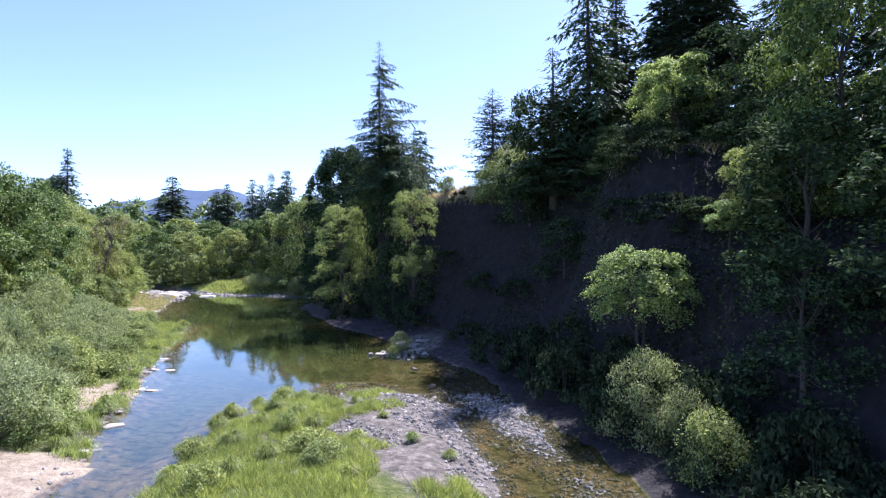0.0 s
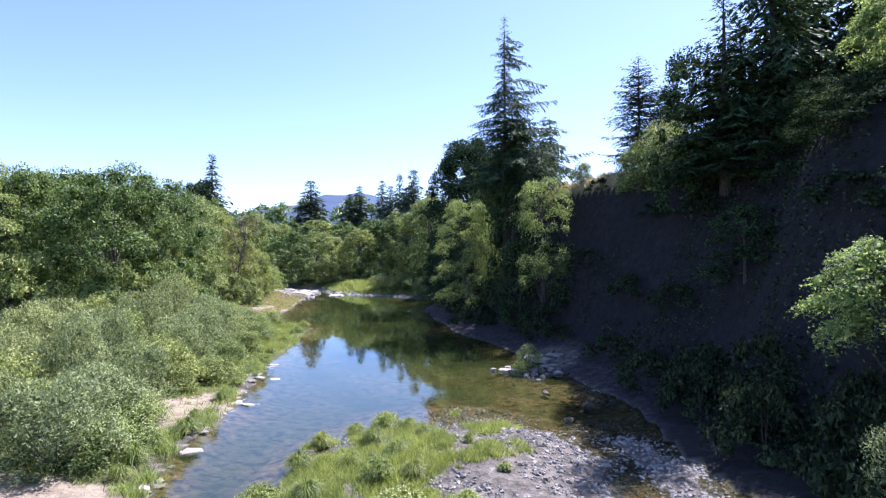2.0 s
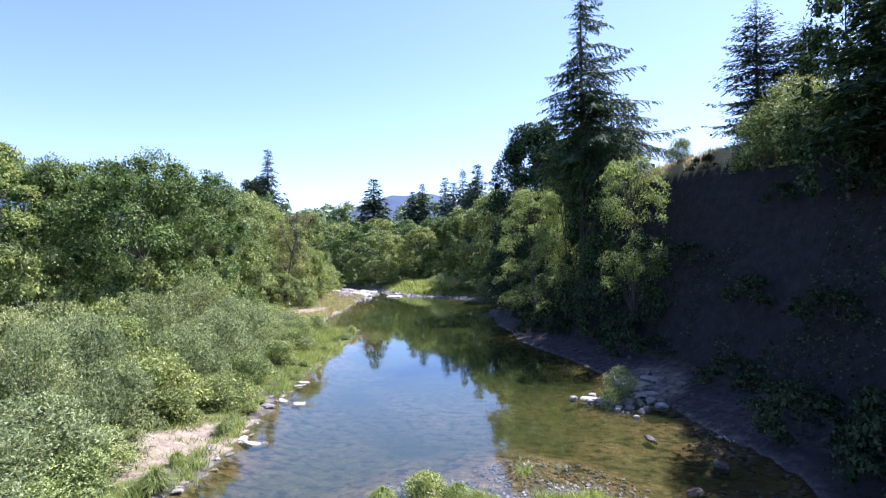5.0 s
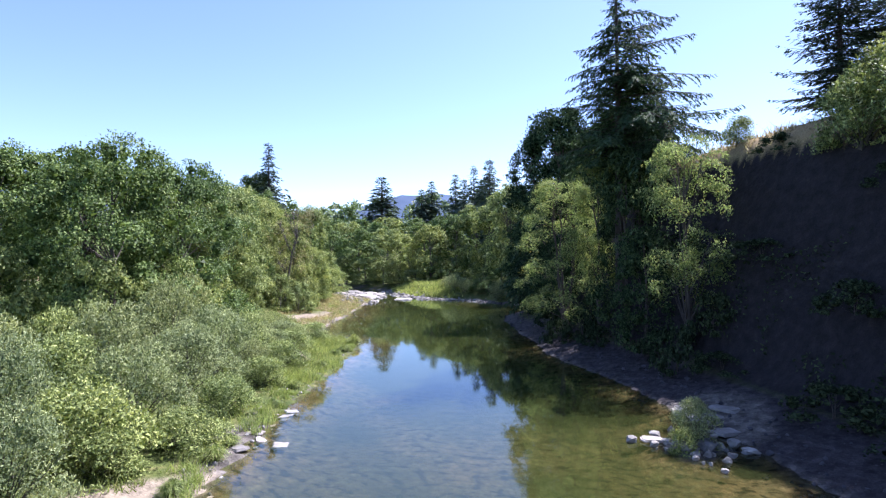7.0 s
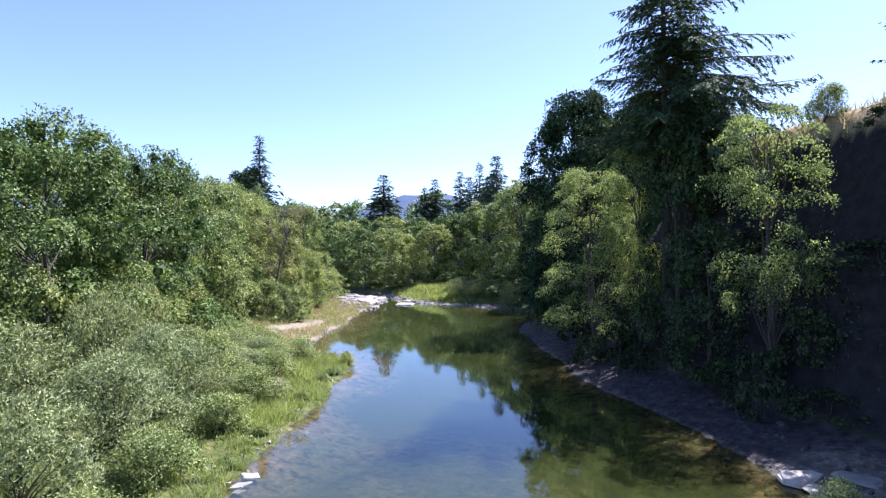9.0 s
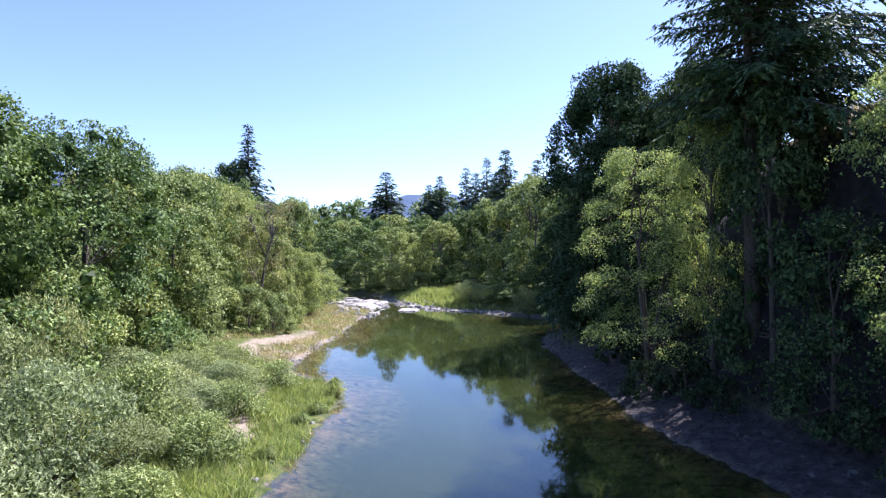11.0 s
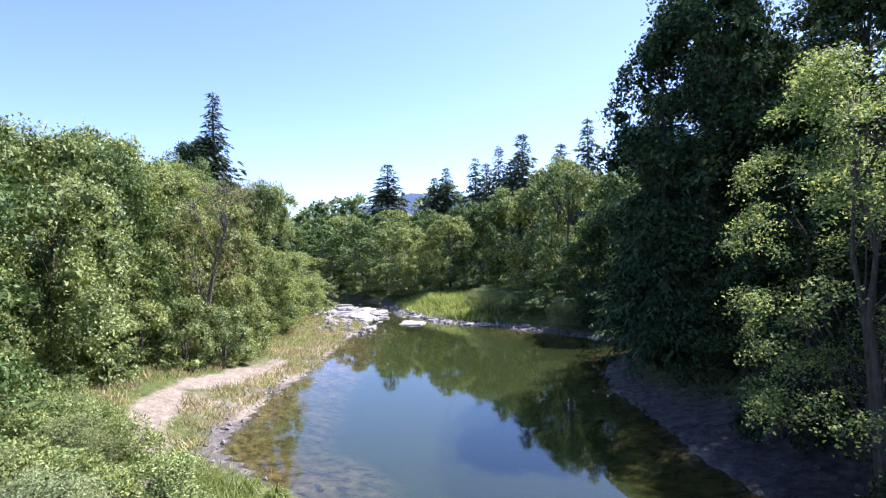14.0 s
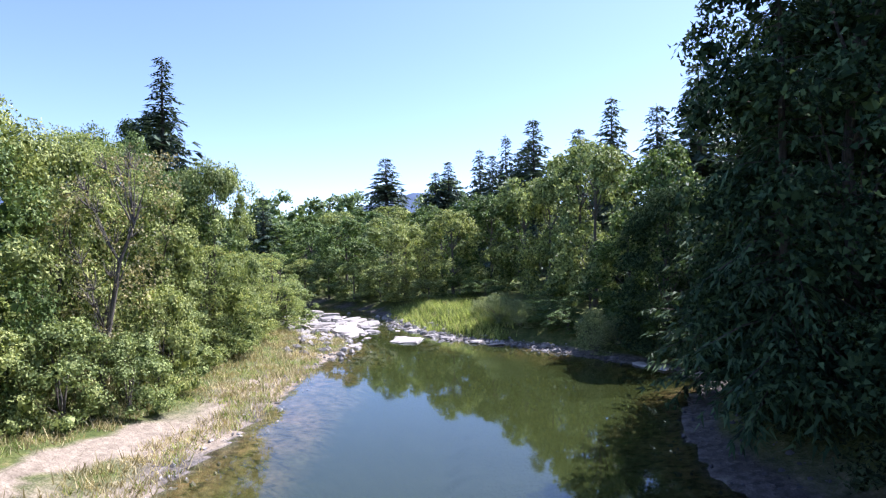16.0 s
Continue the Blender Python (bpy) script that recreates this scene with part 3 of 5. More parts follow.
def conifer(height, r, base, branches, mat, seed, droop=0.35, power=0.8, ragged=0.25, gap=0.35, spray=0.36, onesided=0.0, lift=0.1, fan=0.40, hang=0.25, slim=0.34):
    """Fir: straight tapered trunk and drooping boughs; each bough fans out into side twigs, set with sprays of needles."""
    g = np.random.default_rng(seed)
    zf = base + (1 - base) * np.sort(g.uniform(0, 1, branches) ** 1.1)
    zf[-3:] = (0.955, 0.97, 0.985)
    az = np.arange(branches) * 2.39996 + g.uniform(-0.5, 0.5, branches)
    L = r * np.clip((1 - zf) / (1 - base), 0.015, 1) ** power * g.uniform(1 - 1.7 * ragged, 1 + ragged, branches) * np.clip((zf - base) / (0.10 * (1 - base)) + 0.6, 0, 1)
    L = np.maximum(L * (1 + onesided * np.cos(az)), 0.012 * height)
    tz = np.linspace(0, 1, 9)
    trunk_r = 0.012 * height + 0.06
    stem = tube(np.stack([0.0 * tz, 0 * tz, tz * height - 0.4 * (tz < 0.01)], 1), trunk_r * (1.04 - tz), 8)
    limbs, C, A, N, LE, WI = [], [], [], [], [], []
    for z, a, l in zip(zf * height, az, L):
        up = 0.22 * (z / height) + g.uniform(-0.15, 0.15)
        dr = droop * g.uniform(0.4, 1.5)
        bend = lift * g.uniform(0.0, 1.5)
        c, s_ = np.cos(a), np.sin(a)
        wig = g.normal(0, 0.05, 2)

        def bough(t):
            side = l * wig[0] * np.sin(4.5 * t + 9 * wig[1])
            return np.stack([c * l * t - s_ * side, s_ * l * t + c * side, z + l * (up * t - dr * t * t + bend * t ** 4)], 1)

        if l > 0.8:
            limbs.append(tube(bough(np.array([0.0, 0.5, 0.92])), (0.010 * l + 0.012) * np.array([1.1, 0.6, 0.1]), 3))
        k = max(4, 2 * int(l / gap))
        t = np.linspace(0.08, 1.0, k) + g.normal(0, 0.02, k)
        root_, tang = bough(t), unit(np.stack([np.full(k, c), np.full(k, s_), up - 2 * dr * t], 1))
        sgn = np.where(np.arange(k) % 2, 1.0, -1.0)[:, None]
        way = unit(tang * g.uniform(0.5, 1.1, (k, 1)) + sgn * np.array([-s_, c, 0.0]) * g.uniform(0.4, 1.1, (k, 1)) + np.stack([0 * t, 0 * t, g.uniform(-0.5, 0.12, k)], 1))
        tl = (fan * l * np.clip(1.04 - t, 0.06, 1) * np.clip(t * 4, 0.35, 1) + 0.5 * spray) * g.uniform(0.5, 1.15, k)
        per = np.maximum(1, np.ceil(tl / (0.42 * spray)).astype(int))
        i = np.repeat(np.arange(k), per)
        w = (np.arange(len(i)) - np.repeat(np.cumsum(per) - per, per) + g.random(len(i))) / per[i]
        at = root_[i] + way[i] * (tl[i] * w)[:, None] - np.array([0, 0, 1.0]) * (hang * tl[i] * w * w)[:, None]
        for flip in (-1.0, 1.0):
            n = len(i)
            go = unit(way[i] + flip * np.cross(way[i], np.array([0, 0, 1.0])) * g.uniform(0.15, 0.9, (n, 1)) + np.stack([g.normal(0, 0.2, n), g.normal(0, 0.2, n), -g.uniform(0.0, 2.0 * hang, n)], 1))
            ln = spray * g.uniform(0.55, 1.2, n) * min(1.0, 0.3 + 0.4 * l)
            C.append(at + go * ln[:, None] * 0.4); A.append(go); LE.append(ln); WI.append(ln * slim * g.uniform(0.7, 1.2, n))
            N.append(np.stack([g.normal(0, 0.45, n), g.normal(0, 0.45, n), np.ones(n)], 1))
    v, f = leaves(np.concatenate(C), np.concatenate(A), np.concatenate(N), np.concatenate(LE), np.concatenate(WI))
    root = new("conifer")
    wooden(root, [stem], limbs, M_BARK)
    part_of("crown", mesh_of("crown", v, f, mat), root)
    return root


KINDS = {
    # name: (builder, height, radius)
    "maple_a": (lambda: crown_tree(13.5, 6.2, 0.1, 40000, 0.17, M_MAPLE, M_BARK, 11, 100, 0.24, skirt=0.9, sprays=10), 13.5, 6.2),
    "maple_b": (lambda: crown_tree(13.5, 5.6, 0.1, 32000, 0.17, M_MAPLE, M_BARK, 12, 90, 0.24, skirt=0.9, sprays=10), 13.5, 5.6),
    "maple_c": (lambda: crown_tree(12.0, 5.0, 0.1, 26000, 0.15, M_SHRUB, M_BARK, 13, 85, 0.24, stems=2, skirt=0.9, sprays=10), 12.0, 5.0),
    "bank_maple": (lambda: crown_tree(8.0, 3.4, 4.0, 15000, 0.13, M_SAPLING, M_BARK, 17, 44, 0.25, stems=2, skirt=0.85, twiggy=1), 8.0, 3.4),
    "understory": (lambda: crown_tree(4.5, 2.4, 0.1, 8000, 0.12, M_SHRUB, M_PALEBARK, 16, 40, 0.28, stems=3, skirt=0.95), 4.5, 2.4),
    "maple_far": (lambda: crown_tree(13.0, 5.0, 0.3, 9000, 0.30, M_MAPLE, M_PALEBARK, 14, 60, 0.25, skirt=0.85, sprays=8), 13.0, 5.0),
    "alder_far": (lambda: crown_tree(13.0, 4.6, 0.3, 9000, 0.27, M_SHRUB, M_PALEBARK, 15, 62, 0.24, skirt=0.85, sprays=8), 13.0, 4.6),
    "alder_a": (lambda: crown_tree(12.0, 3.4, 2.0, 40000, 0.085, M_ALDER, M_BARK, 21, 105, 0.21, stems=3, twiggy=2, widest=0.25, skirt=0.85, dense=False), 12.0, 3.4),
    "alder_b": (lambda: crown_tree(11.0, 3.0, 0.0, 13000, 0.13, M_ALDER, M_BARK, 22, 75, 0.23, stems=2, twiggy=2, widest=0.28, skirt=0.85, dense=False), 11.0, 3.0),
    "alder_c": (lambda: crown_tree(11.0, 3.0, 2.6, 18000, 0.10, M_ALDER, M_BARK, 24, 70, 0.23, stems=1, twiggy=2, widest=0.35, skirt=0.6, dense=False), 11.0, 3.0),
    "dying": (lambda: crown_tree(12.0, 3.4, 2.4, 4200, 0.13, M_DRY, M_PALEBARK, 23, 80, 0.21, stems=1, lean=2.2, twiggy=9, widest=0.55, dense=False), 12.0, 3.4),
    "laurel": (lambda: crown_tree(20.0, 6.2, 0.2, 34000, 0.24, M_LAUREL, M_BARK, 31, 130, 0.24, skirt=0.9, sprays=8, loose=1.15), 20.0, 6.2),
    "darkleaf": (lambda: crown_tree(12.0, 4.2, 0.1, 6500, 0.24, M_LAUREL, M_BARK, 33, 46, 0.27, skirt=0.95, loose=1.2), 12.0, 4.2),
    "thicket": (lambda: crown_tree(3.0, 3.4, 0.05, 1500, 0.25, M_SHADED_SCRUB, M_BARK, 32, 24, 0.26, stems=4, skirt=0.95), 3.0, 3.4),
    "willow_a": (lambda: bush(3.6, 2.4, 120, 11000, 0.13, M_WILLOW, M_PALEBARK, 41), 3.6, 2.4),
    "willow_b": (lambda: bush(3.2, 2.2, 110, 9500, 0.13, M_WILLOW, M_PALEBARK, 42), 3.2, 2.2),
    "shrub_a": (lambda: bush(2.6, 2.0, 100, 7500, 0.125, M_SHRUB, M_PALEBARK, 43, 0.5), 2.6, 2.0),
    "shrub_b": (lambda: bush(1.6, 1.4, 50, 2600, 0.11, M_SHRUB, M_PALEBARK, 44, 0.5), 1.6, 1.4),
    "big_fir": (lambda: conifer(27.0, 6.8, 0.36, 250, M_FIR, 51, 0.30, 0.9, 0.34, 0.28, 0.30, 0.28, 0.10, 0.36), 27.0, 6.8),
    "fir_a": (lambda: conifer(20.0, 3.6, 0.08, 210, M_FIR, 52, 0.34, 0.8, 0.32, 0.5, 0.48), 20.0, 3.6),
    "fir_b": (lambda: conifer(20.0, 3.2, 0.08, 380, M_BLUEFIR, 53, 0.30, 0.95, 0.25, 0.45, 0.6, slim=0.42), 20.0, 3.2),
    "fir_c": (lambda: conifer(18.0, 4.2, 0.04, 220, M_FIR, 54, 0.40, 0.75, 0.30, 0.5, 0.48), 18.0, 4.2),
    "fir_far": (lambda: conifer(20.0, 3.8, 0.06, 190, M_HAZED_FIR, 56, 0.36, 0.9, 0.25, 0.95, 0.95, slim=0.42), 20.0, 3.8),
    "bluefir_far": (lambda: conifer(20.0, 3.8, 0.06, 190, M_BLUEFIR, 57, 0.36, 0.9, 0.25, 0.75, 0.8, slim=0.42), 20.0, 3.8),
    "pine": (lambda: conifer(13.0, 3.4, 0.14, 230, M_BLUEFIR, 55, 0.10, 0.55, 0.25, 0.32, 0.28, lift=0.2, hang=0.1), 13.0, 3.4),
}
protos = {}


def set_back(x, y, r, margin):
    """x moved inland until a shrub of radius r clears the water's edge by a margin."""
    while float(to_line(np.array([x]), np.array([y]), LEFT_EDGE)[0]) < 0.75 * r + margin or in_water(np.array([x]), np.array([y]))[0]:
        x -= 0.3
    return x


def plant(kind, x, y, top, r, label, category="tree", group="", turn=None, base=None):
    """One plant of a kind at a place; top: the height of its tip above the water; r: its crown's radius."""
    build, h0, r0 = KINDS[kind]
    z = (gz(x, y) if base is None else base) - 0.1
    turn = float(rng.uniform(0, 360)) if turn is None else turn
    s = np.array([r / r0, r / r0, (top - z) / h0])
    if kind not in protos:
        root = build()
        root.matrix_basis = pose(x, y, z, 0, 0, turn) @ Matrix.Diagonal((*s, 1))
        protos[kind] = root
    else:
        root = copy_thing(protos[kind], pose(x, y, z, 0, 0, turn))
        root.matrix_basis = pose(x, y, z, 0, 0, turn) @ Matrix.Diagonal((*s, 1))
    root.name = {"tree": "tree", "fir": "fir_tree", "shrub": "shrub"}[category]
    tagged(root, label, category, group)
    return root


# steep bank
plant("big_fir", -6.8, 60.5, 30.8, 5.9, "tall dark Douglas fir with ragged drooping boughs on the bank", "fir", turn=15)
plant("laurel", -14.5, 80, 23.0, 5.8, "dense dark evergreen broadleaf tree at the water's edge", turn=40)
plant("laurel", -7.5, 77, 21.5, 5.6, "dense dark evergreen broadleaf tree on the slope", turn=140)
plant("laurel", -11.0, 88, 22.0, 6.0, "dense dark evergreen broadleaf tree behind the beach", turn=250)
plant("laurel", -12.5, 84.5, 21.0, 5.4, "dense dark evergreen broadleaf tree behind the beach", turn=310)
plant("fir_c", -16.8, 79.8, 22.0, 3.7, "dark fir at the river's edge", "fir")
plant("fir_c", -17.5, 87, 18.0, 4.2, "dark fir overhanging the river's edge", "fir")
plant("fir_a", -8, 84, 28, 5.0, "tall dark fir behind the bank trees", "fir")
plant("fir_a", -4.0, 78, 25, 5.0, "tall dark fir behind the bank trees", "fir")
plant("alder_a", -11.3, 64.0, 13.2, 4.0, "sunlit yellow-green alder leaning over the beach", turn=70)
plant("alder_c", -2.8, 52.6, 13.6, 2.8, "sunlit yellow-green alder on the dark slope", turn=10)
plant("alder_c", -8.4, 61.4, 14.8, 1.9, "thin alder with bare twigs beside a fir", turn=200)
plant("darkleaf", -6.3, 58.8, 14.5, 2.6, "dark leafy tree below a fir on the bank")
plant("darkleaf", -5.4, 61.6, 17.0, 2.8, "dark leafy tree below a fir on the bank")
plant("pine", 4.9, 53.8, 23.4, 2.9, "dark conifer on the dry grass plateau", "fir")
plant("pine", 7.6, 54.2, 21.8, 3.4, "dark conifer on the dry grass plateau", "fir")
for kind, x, y, top, r in (("fir_a", 8.4, 42, 23.0, 4.2), ("fir_c", 11.3, 42.8, 33.0, 4.4), ("fir_a", 20.5, 50.5, 38.0, 4.6), ("fir_b", 17, 54, 34.0, 4.6), ("fir_b", 21, 50, 37.0, 5.5), ("fir_b", 22, 46, 36.0, 5.4), ("fir_a", 26, 40, 38.0, 6.0), ("fir_c", 28, 34, 30.0, 5.0), ("fir_a", 28, 28, 34.0, 6.0), ("fir_c", 21, 22, 24.0, 5.0), ("fir_a", 26, 15, 34.0, 6.0), ("fir_c", 20, 12, 26, 5.0), ("fir_a", 22, 4, 30, 6.0), ("fir_c", 12, 52, 25, 5.2), ("fir_a", 30, 48, 38, 6.0)):
    plant(kind, x, y, top, r, "dark conifer in the stand on the plateau", "fir", "conifers on the plateau")
plant("bank_maple", 15.2, 36, 20.2, 3.0, "bright green maple among dark conifers")
for x, y, h, r in ((16.4, 24, 6, 3.4), (17.2, 29.6, 6, 2.8), (18, 18, 7, 3.8), (17.5, 11, 7, 4.0), (18.5, 35, 8, 3.8), (19, 5, 7, 4.0), (12.4, 42.5, 5, 2.8), (8.0, 43.4, 3.2, 2.6), (9.9, 40.2, 3.4, 2.6), (11.4, 36.6, 2.6, 2.0), (12.9, 33, 1.6, 1.6), (12.6, 27.0, 1.6, 1.6), (13.4, 20.5, 6, 2.8), (13.8, 14.5, 6, 3.0), (10.6, 33.9, 2.2, 1.8), (11.6, 18, 5, 2.2), (8.2, 37.6, 4.0, 2.2)):
    plant("darkleaf", x, y, gz(x, y) + h, r, "dark leafy tree above the shaded steep bank", group="leafy trees above the steep bank")
plant("darkleaf", 6.9, 43.8, 20.5, 2.7, "dark leafy tree at the edge of the plateau stand")
plant("maple_b", 17.0, 23.6, 21.0, 3.4, "leafy green tree with sunlit outer leaves above the bank")
plant("alder_c", 13.6, 24.4, 12.2, 1.5, "thin leafy tree leaning from the shaded bank")
plant("bank_maple", 12.8, 24.9, 9.8, 1.3, "leafy green sapling on the shaded bank")
# trees added to keep sky light off the beach below
for x, y, top, r in ((-5.0, 55.4, 9.0, 2.2), (-11.6, 71.0, 9.0, 2.6), (-13.2, 75.0, 9.0, 2.6)):
    plant("darkleaf", x, y, top, r, "dark leafy tree added to shade the beach", group="dark trees over the beach")
plant("bank_maple", 9.0, 25.6, 7.8, 2.6, "leafy green maple sapling on the shaded bank")
plant("willow_a", 7.8, 21.5, 3.7, 1.8, "grey-green willow shrub beside the riffle", "shrub")
plant("willow_b", 8.4, 19.2, 2.9, 1.3, "grey-green willow shrub beside the riffle", "shrub")
plant("shrub_a", 8.4, 17.4, 2.5, 1.3, "bright green shrub beside the riffle", "shrub")
for x, y, h, r in ((0.4, 56.6, 1.6, 1.0), (4.4, 49.0, 3.2, 2.2), (6.4, 46.6, 3.4, 2.5), (6.0, 49.8, 3.0, 2.4)):
    plant("shrub_a", x, y, gz(x, y) + h, r, "leafy shrub on the lip of the dry slope", "shrub", "shrubs on the lip of the slope")
for i in range(44):
    y = 14 + 72 * (i + float(rng.random())) / 44
    x = float(np.interp(y, RIGHT_EDGE[:, 1], RIGHT_EDGE[:, 0])) + (3.8, 6.4, 8.6)[i % 3] * 1.1 + float(rng.uniform(-0.6, 0.6))
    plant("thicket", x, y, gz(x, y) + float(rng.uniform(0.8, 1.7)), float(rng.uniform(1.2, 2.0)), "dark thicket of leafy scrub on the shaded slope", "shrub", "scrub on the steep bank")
def build_scrub():
    """Low brambles and fern that clothe the shaded slope, with its shade in their leaf colour."""
    g = np.random.default_rng(93)
    n = 240000
    x, y = g.uniform(-24, 20, n), g.uniform(4, 96, n)
    d = to_line(x, y, RIGHT_EDGE)
    z = land(x, y)[0]
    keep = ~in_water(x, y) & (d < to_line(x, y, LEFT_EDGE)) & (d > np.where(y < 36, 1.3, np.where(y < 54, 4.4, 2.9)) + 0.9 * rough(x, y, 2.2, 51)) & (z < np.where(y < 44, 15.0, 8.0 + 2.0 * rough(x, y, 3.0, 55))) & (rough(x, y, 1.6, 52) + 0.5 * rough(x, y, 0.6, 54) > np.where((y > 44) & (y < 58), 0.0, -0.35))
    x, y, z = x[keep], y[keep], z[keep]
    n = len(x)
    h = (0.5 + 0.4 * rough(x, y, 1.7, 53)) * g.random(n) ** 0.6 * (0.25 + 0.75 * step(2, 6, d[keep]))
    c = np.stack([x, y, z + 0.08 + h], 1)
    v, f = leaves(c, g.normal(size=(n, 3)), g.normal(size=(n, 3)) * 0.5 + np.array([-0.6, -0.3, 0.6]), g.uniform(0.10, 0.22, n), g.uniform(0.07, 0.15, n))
    return tagged(new("scrub", mesh_of("scrub", v, f, M_SHADED_SCRUB)), "brambles and fern on the shaded slope, coloured dark for the shade", "scrub", kind="stuff")


build_scrub()
for i in range(16):
    y = 13.0 + 1.6 * i
    x = float(np.interp(y, RIGHT_EDGE[:, 1], RIGHT_EDGE[:, 0])) + 2.2 + 0.9 * (i % 3)
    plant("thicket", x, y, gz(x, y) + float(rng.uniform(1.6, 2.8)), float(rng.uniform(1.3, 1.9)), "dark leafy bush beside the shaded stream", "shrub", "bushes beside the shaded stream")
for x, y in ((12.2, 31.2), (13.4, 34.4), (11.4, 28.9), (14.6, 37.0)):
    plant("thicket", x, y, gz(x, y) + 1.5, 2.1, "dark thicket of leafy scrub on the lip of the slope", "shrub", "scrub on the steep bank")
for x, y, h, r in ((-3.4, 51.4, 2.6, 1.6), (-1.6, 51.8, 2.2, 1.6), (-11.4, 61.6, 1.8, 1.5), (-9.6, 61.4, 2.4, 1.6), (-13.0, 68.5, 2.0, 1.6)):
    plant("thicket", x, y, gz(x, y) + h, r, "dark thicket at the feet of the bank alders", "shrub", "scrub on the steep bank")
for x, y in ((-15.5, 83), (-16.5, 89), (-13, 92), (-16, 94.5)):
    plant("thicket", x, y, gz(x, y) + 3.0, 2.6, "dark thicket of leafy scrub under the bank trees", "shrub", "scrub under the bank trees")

# low bank
plant("alder_b", -42.5, 37, 15.0, 4.0, "pale green leafy tree at the edge of the low bank")
plant("maple_b", -45.5, 42.5, 15.2, 5.4, "broad dark green maple behind the willows", turn=310)
plant("maple_a", -37.5, 45, 15.0, 6.2, "broad dark green maple behind the willows", turn=30)
plant("maple_b", -41, 54, 15.3, 5.6, "broad dark green maple behind the willows", turn=80)
plant("maple_a", -47, 50, 16.0, 6.5, "broad dark green maple behind the willows", turn=200)
plant("maple_c", -45, 63, 14.2, 4.8, "leafy green tree beside the dirt track", turn=15)
plant("maple_c", -50, 70, 15.5, 5.2, "leafy green tree beside the dirt track", turn=115)
plant("dying", -45.8, 74.0, 13.0, 3.0, "leaning half-bare alder with grey twigs and brownish leaves", turn=35)
plant("alder_a", -52, 78, 15.0, 4.2, "yellow-green alder by the track")
plant("fir_b", -62, 92, 25.4, 5.6, "tall blue-green spruce above the low bank trees", "fir", turn=0)
plant("laurel", -66, 94, 21.0, 4.4, "dark dense tree beside a spruce")
plant("maple_b", -58, 84, 17.0, 5.0, "leafy green tree on the low bank")
plant("maple_c", -50.0, 85.5, 14.2, 3.8, "leafy green tree below a spruce on the low bank")
for kind, x, y, top, r in (("maple_c", -46.8, 63.0, 13.6, 4.2), ("maple_b", -48.5, 68.5, 15.0, 4.4), ("maple_c", -50.2, 74.5, 14.2, 4.0), ("maple_c", -49.4, 80, 12.0, 3.6), ("maple_c", -44.5, 57.5, 13.5, 4.0), ("maple_b", -53, 85, 14.0, 4.4)):
    plant(kind, x, y, top, r, "dense leafy green tree at the wood's edge", group="trees at the wood's edge")
for i in range(15):
    y = 60.5 + 2.7 * i
    x = float(np.interp(y, [60, 64, 72, 74, 81.5, 93, 104], [-43.5, -44.6, -44.4, -44.2, -47.8, -54, -59.5])) + float(rng.uniform(-0.7, 0.5))
    plant("understory", x, y, float(rng.uniform(3.8, 6.4)), float(rng.uniform(1.9, 2.6)), "bushy green understory at the wood's edge", "shrub", "understory at the wood's edge")
for x, y, top, r in ((-49, 84, 8.5, 3.0), (-52, 90, 8.0, 3.0), (-55, 97, 7.5, 3.0), (-60, 104, 8.0, 3.2), (-43.5, 58, 9, 3), (-47, 68, 9, 3)):
    plant("alder_b", x, y, top, r, "small yellow-green alder by the low bank")
for x, y, top, r in ((-54, 40, 15, 6), (-60, 60, 17, 6), (-58, 50, 16, 6), (-66, 74, 17, 6), (-72, 88, 17, 6), (-80, 100, 16, 6), (-74, 110, 13, 5), (-88, 118, 14, 6), (-52, 30, 9, 4)):
    plant("maple_far", x, y, top, r, "leafy green tree in the wood behind the low bank", group="trees behind the low bank")
for x, y, top, r in ((-34.6, 41.6, 7.2, 2.6), (-36.4, 50.0, 7.0, 2.6), (-38.8, 38.4, 8.0, 2.8), (-33.6, 45.0, 6.0, 2.2), (-40.5, 56.0, 6.5, 2.6)):
    plant("understory", x, y, top, r, "small leafy green tree before the maples", "tree", "small trees before the maples")
willows = [(-16.8, 21.5, 3.0), (-19.5, 20.5, 3.4), (-18.5, 24.5, 3.3), (-22, 23, 3.8), (-20, 28, 3.0), (-22.5, 27, 3.9), (-25, 25.5, 3.8), (-21.5, 31.5, 3.3), (-24.5, 30.5, 4.2), (-27.5, 29, 4.4),
    (-23.5, 35, 3.6), (-26.5, 34, 4.4), (-30, 33, 4.6), (-25.5, 39.5, 3.8), (-28.5, 38, 4.8), (-32, 37.5, 5.0), (-27.5, 43.5, 4.0), (-30.5, 43, 5.0), (-33, 46.5, 6.4), (-29.5, 48, 3.6), (-32, 51, 2.5), (-31.5, 54.5, 1.8), (-35, 51, 3.0), (-34, 56, 1.7)]
for i, (x, y, top) in enumerate(willows):
    r = float(rng.uniform(1.6, 2.6))
    x = set_back(x, y, r, 2.6 if 25 < y < 34 else 1.5)
    if i % 4 == 3:
        plant("shrub_a", x, y, top * 0.9 + 0.2, r, "bushy yellow-green shrub among the willows", "shrub", "willows on the low bank")
    else:
        plant("willow_a" if i % 2 else "willow_b", x, y, top * float(rng.uniform(0.85, 1.2)) + 0.3, r, "bushy grey-green willow shrub on the low bank", "shrub", "willows on the low bank")
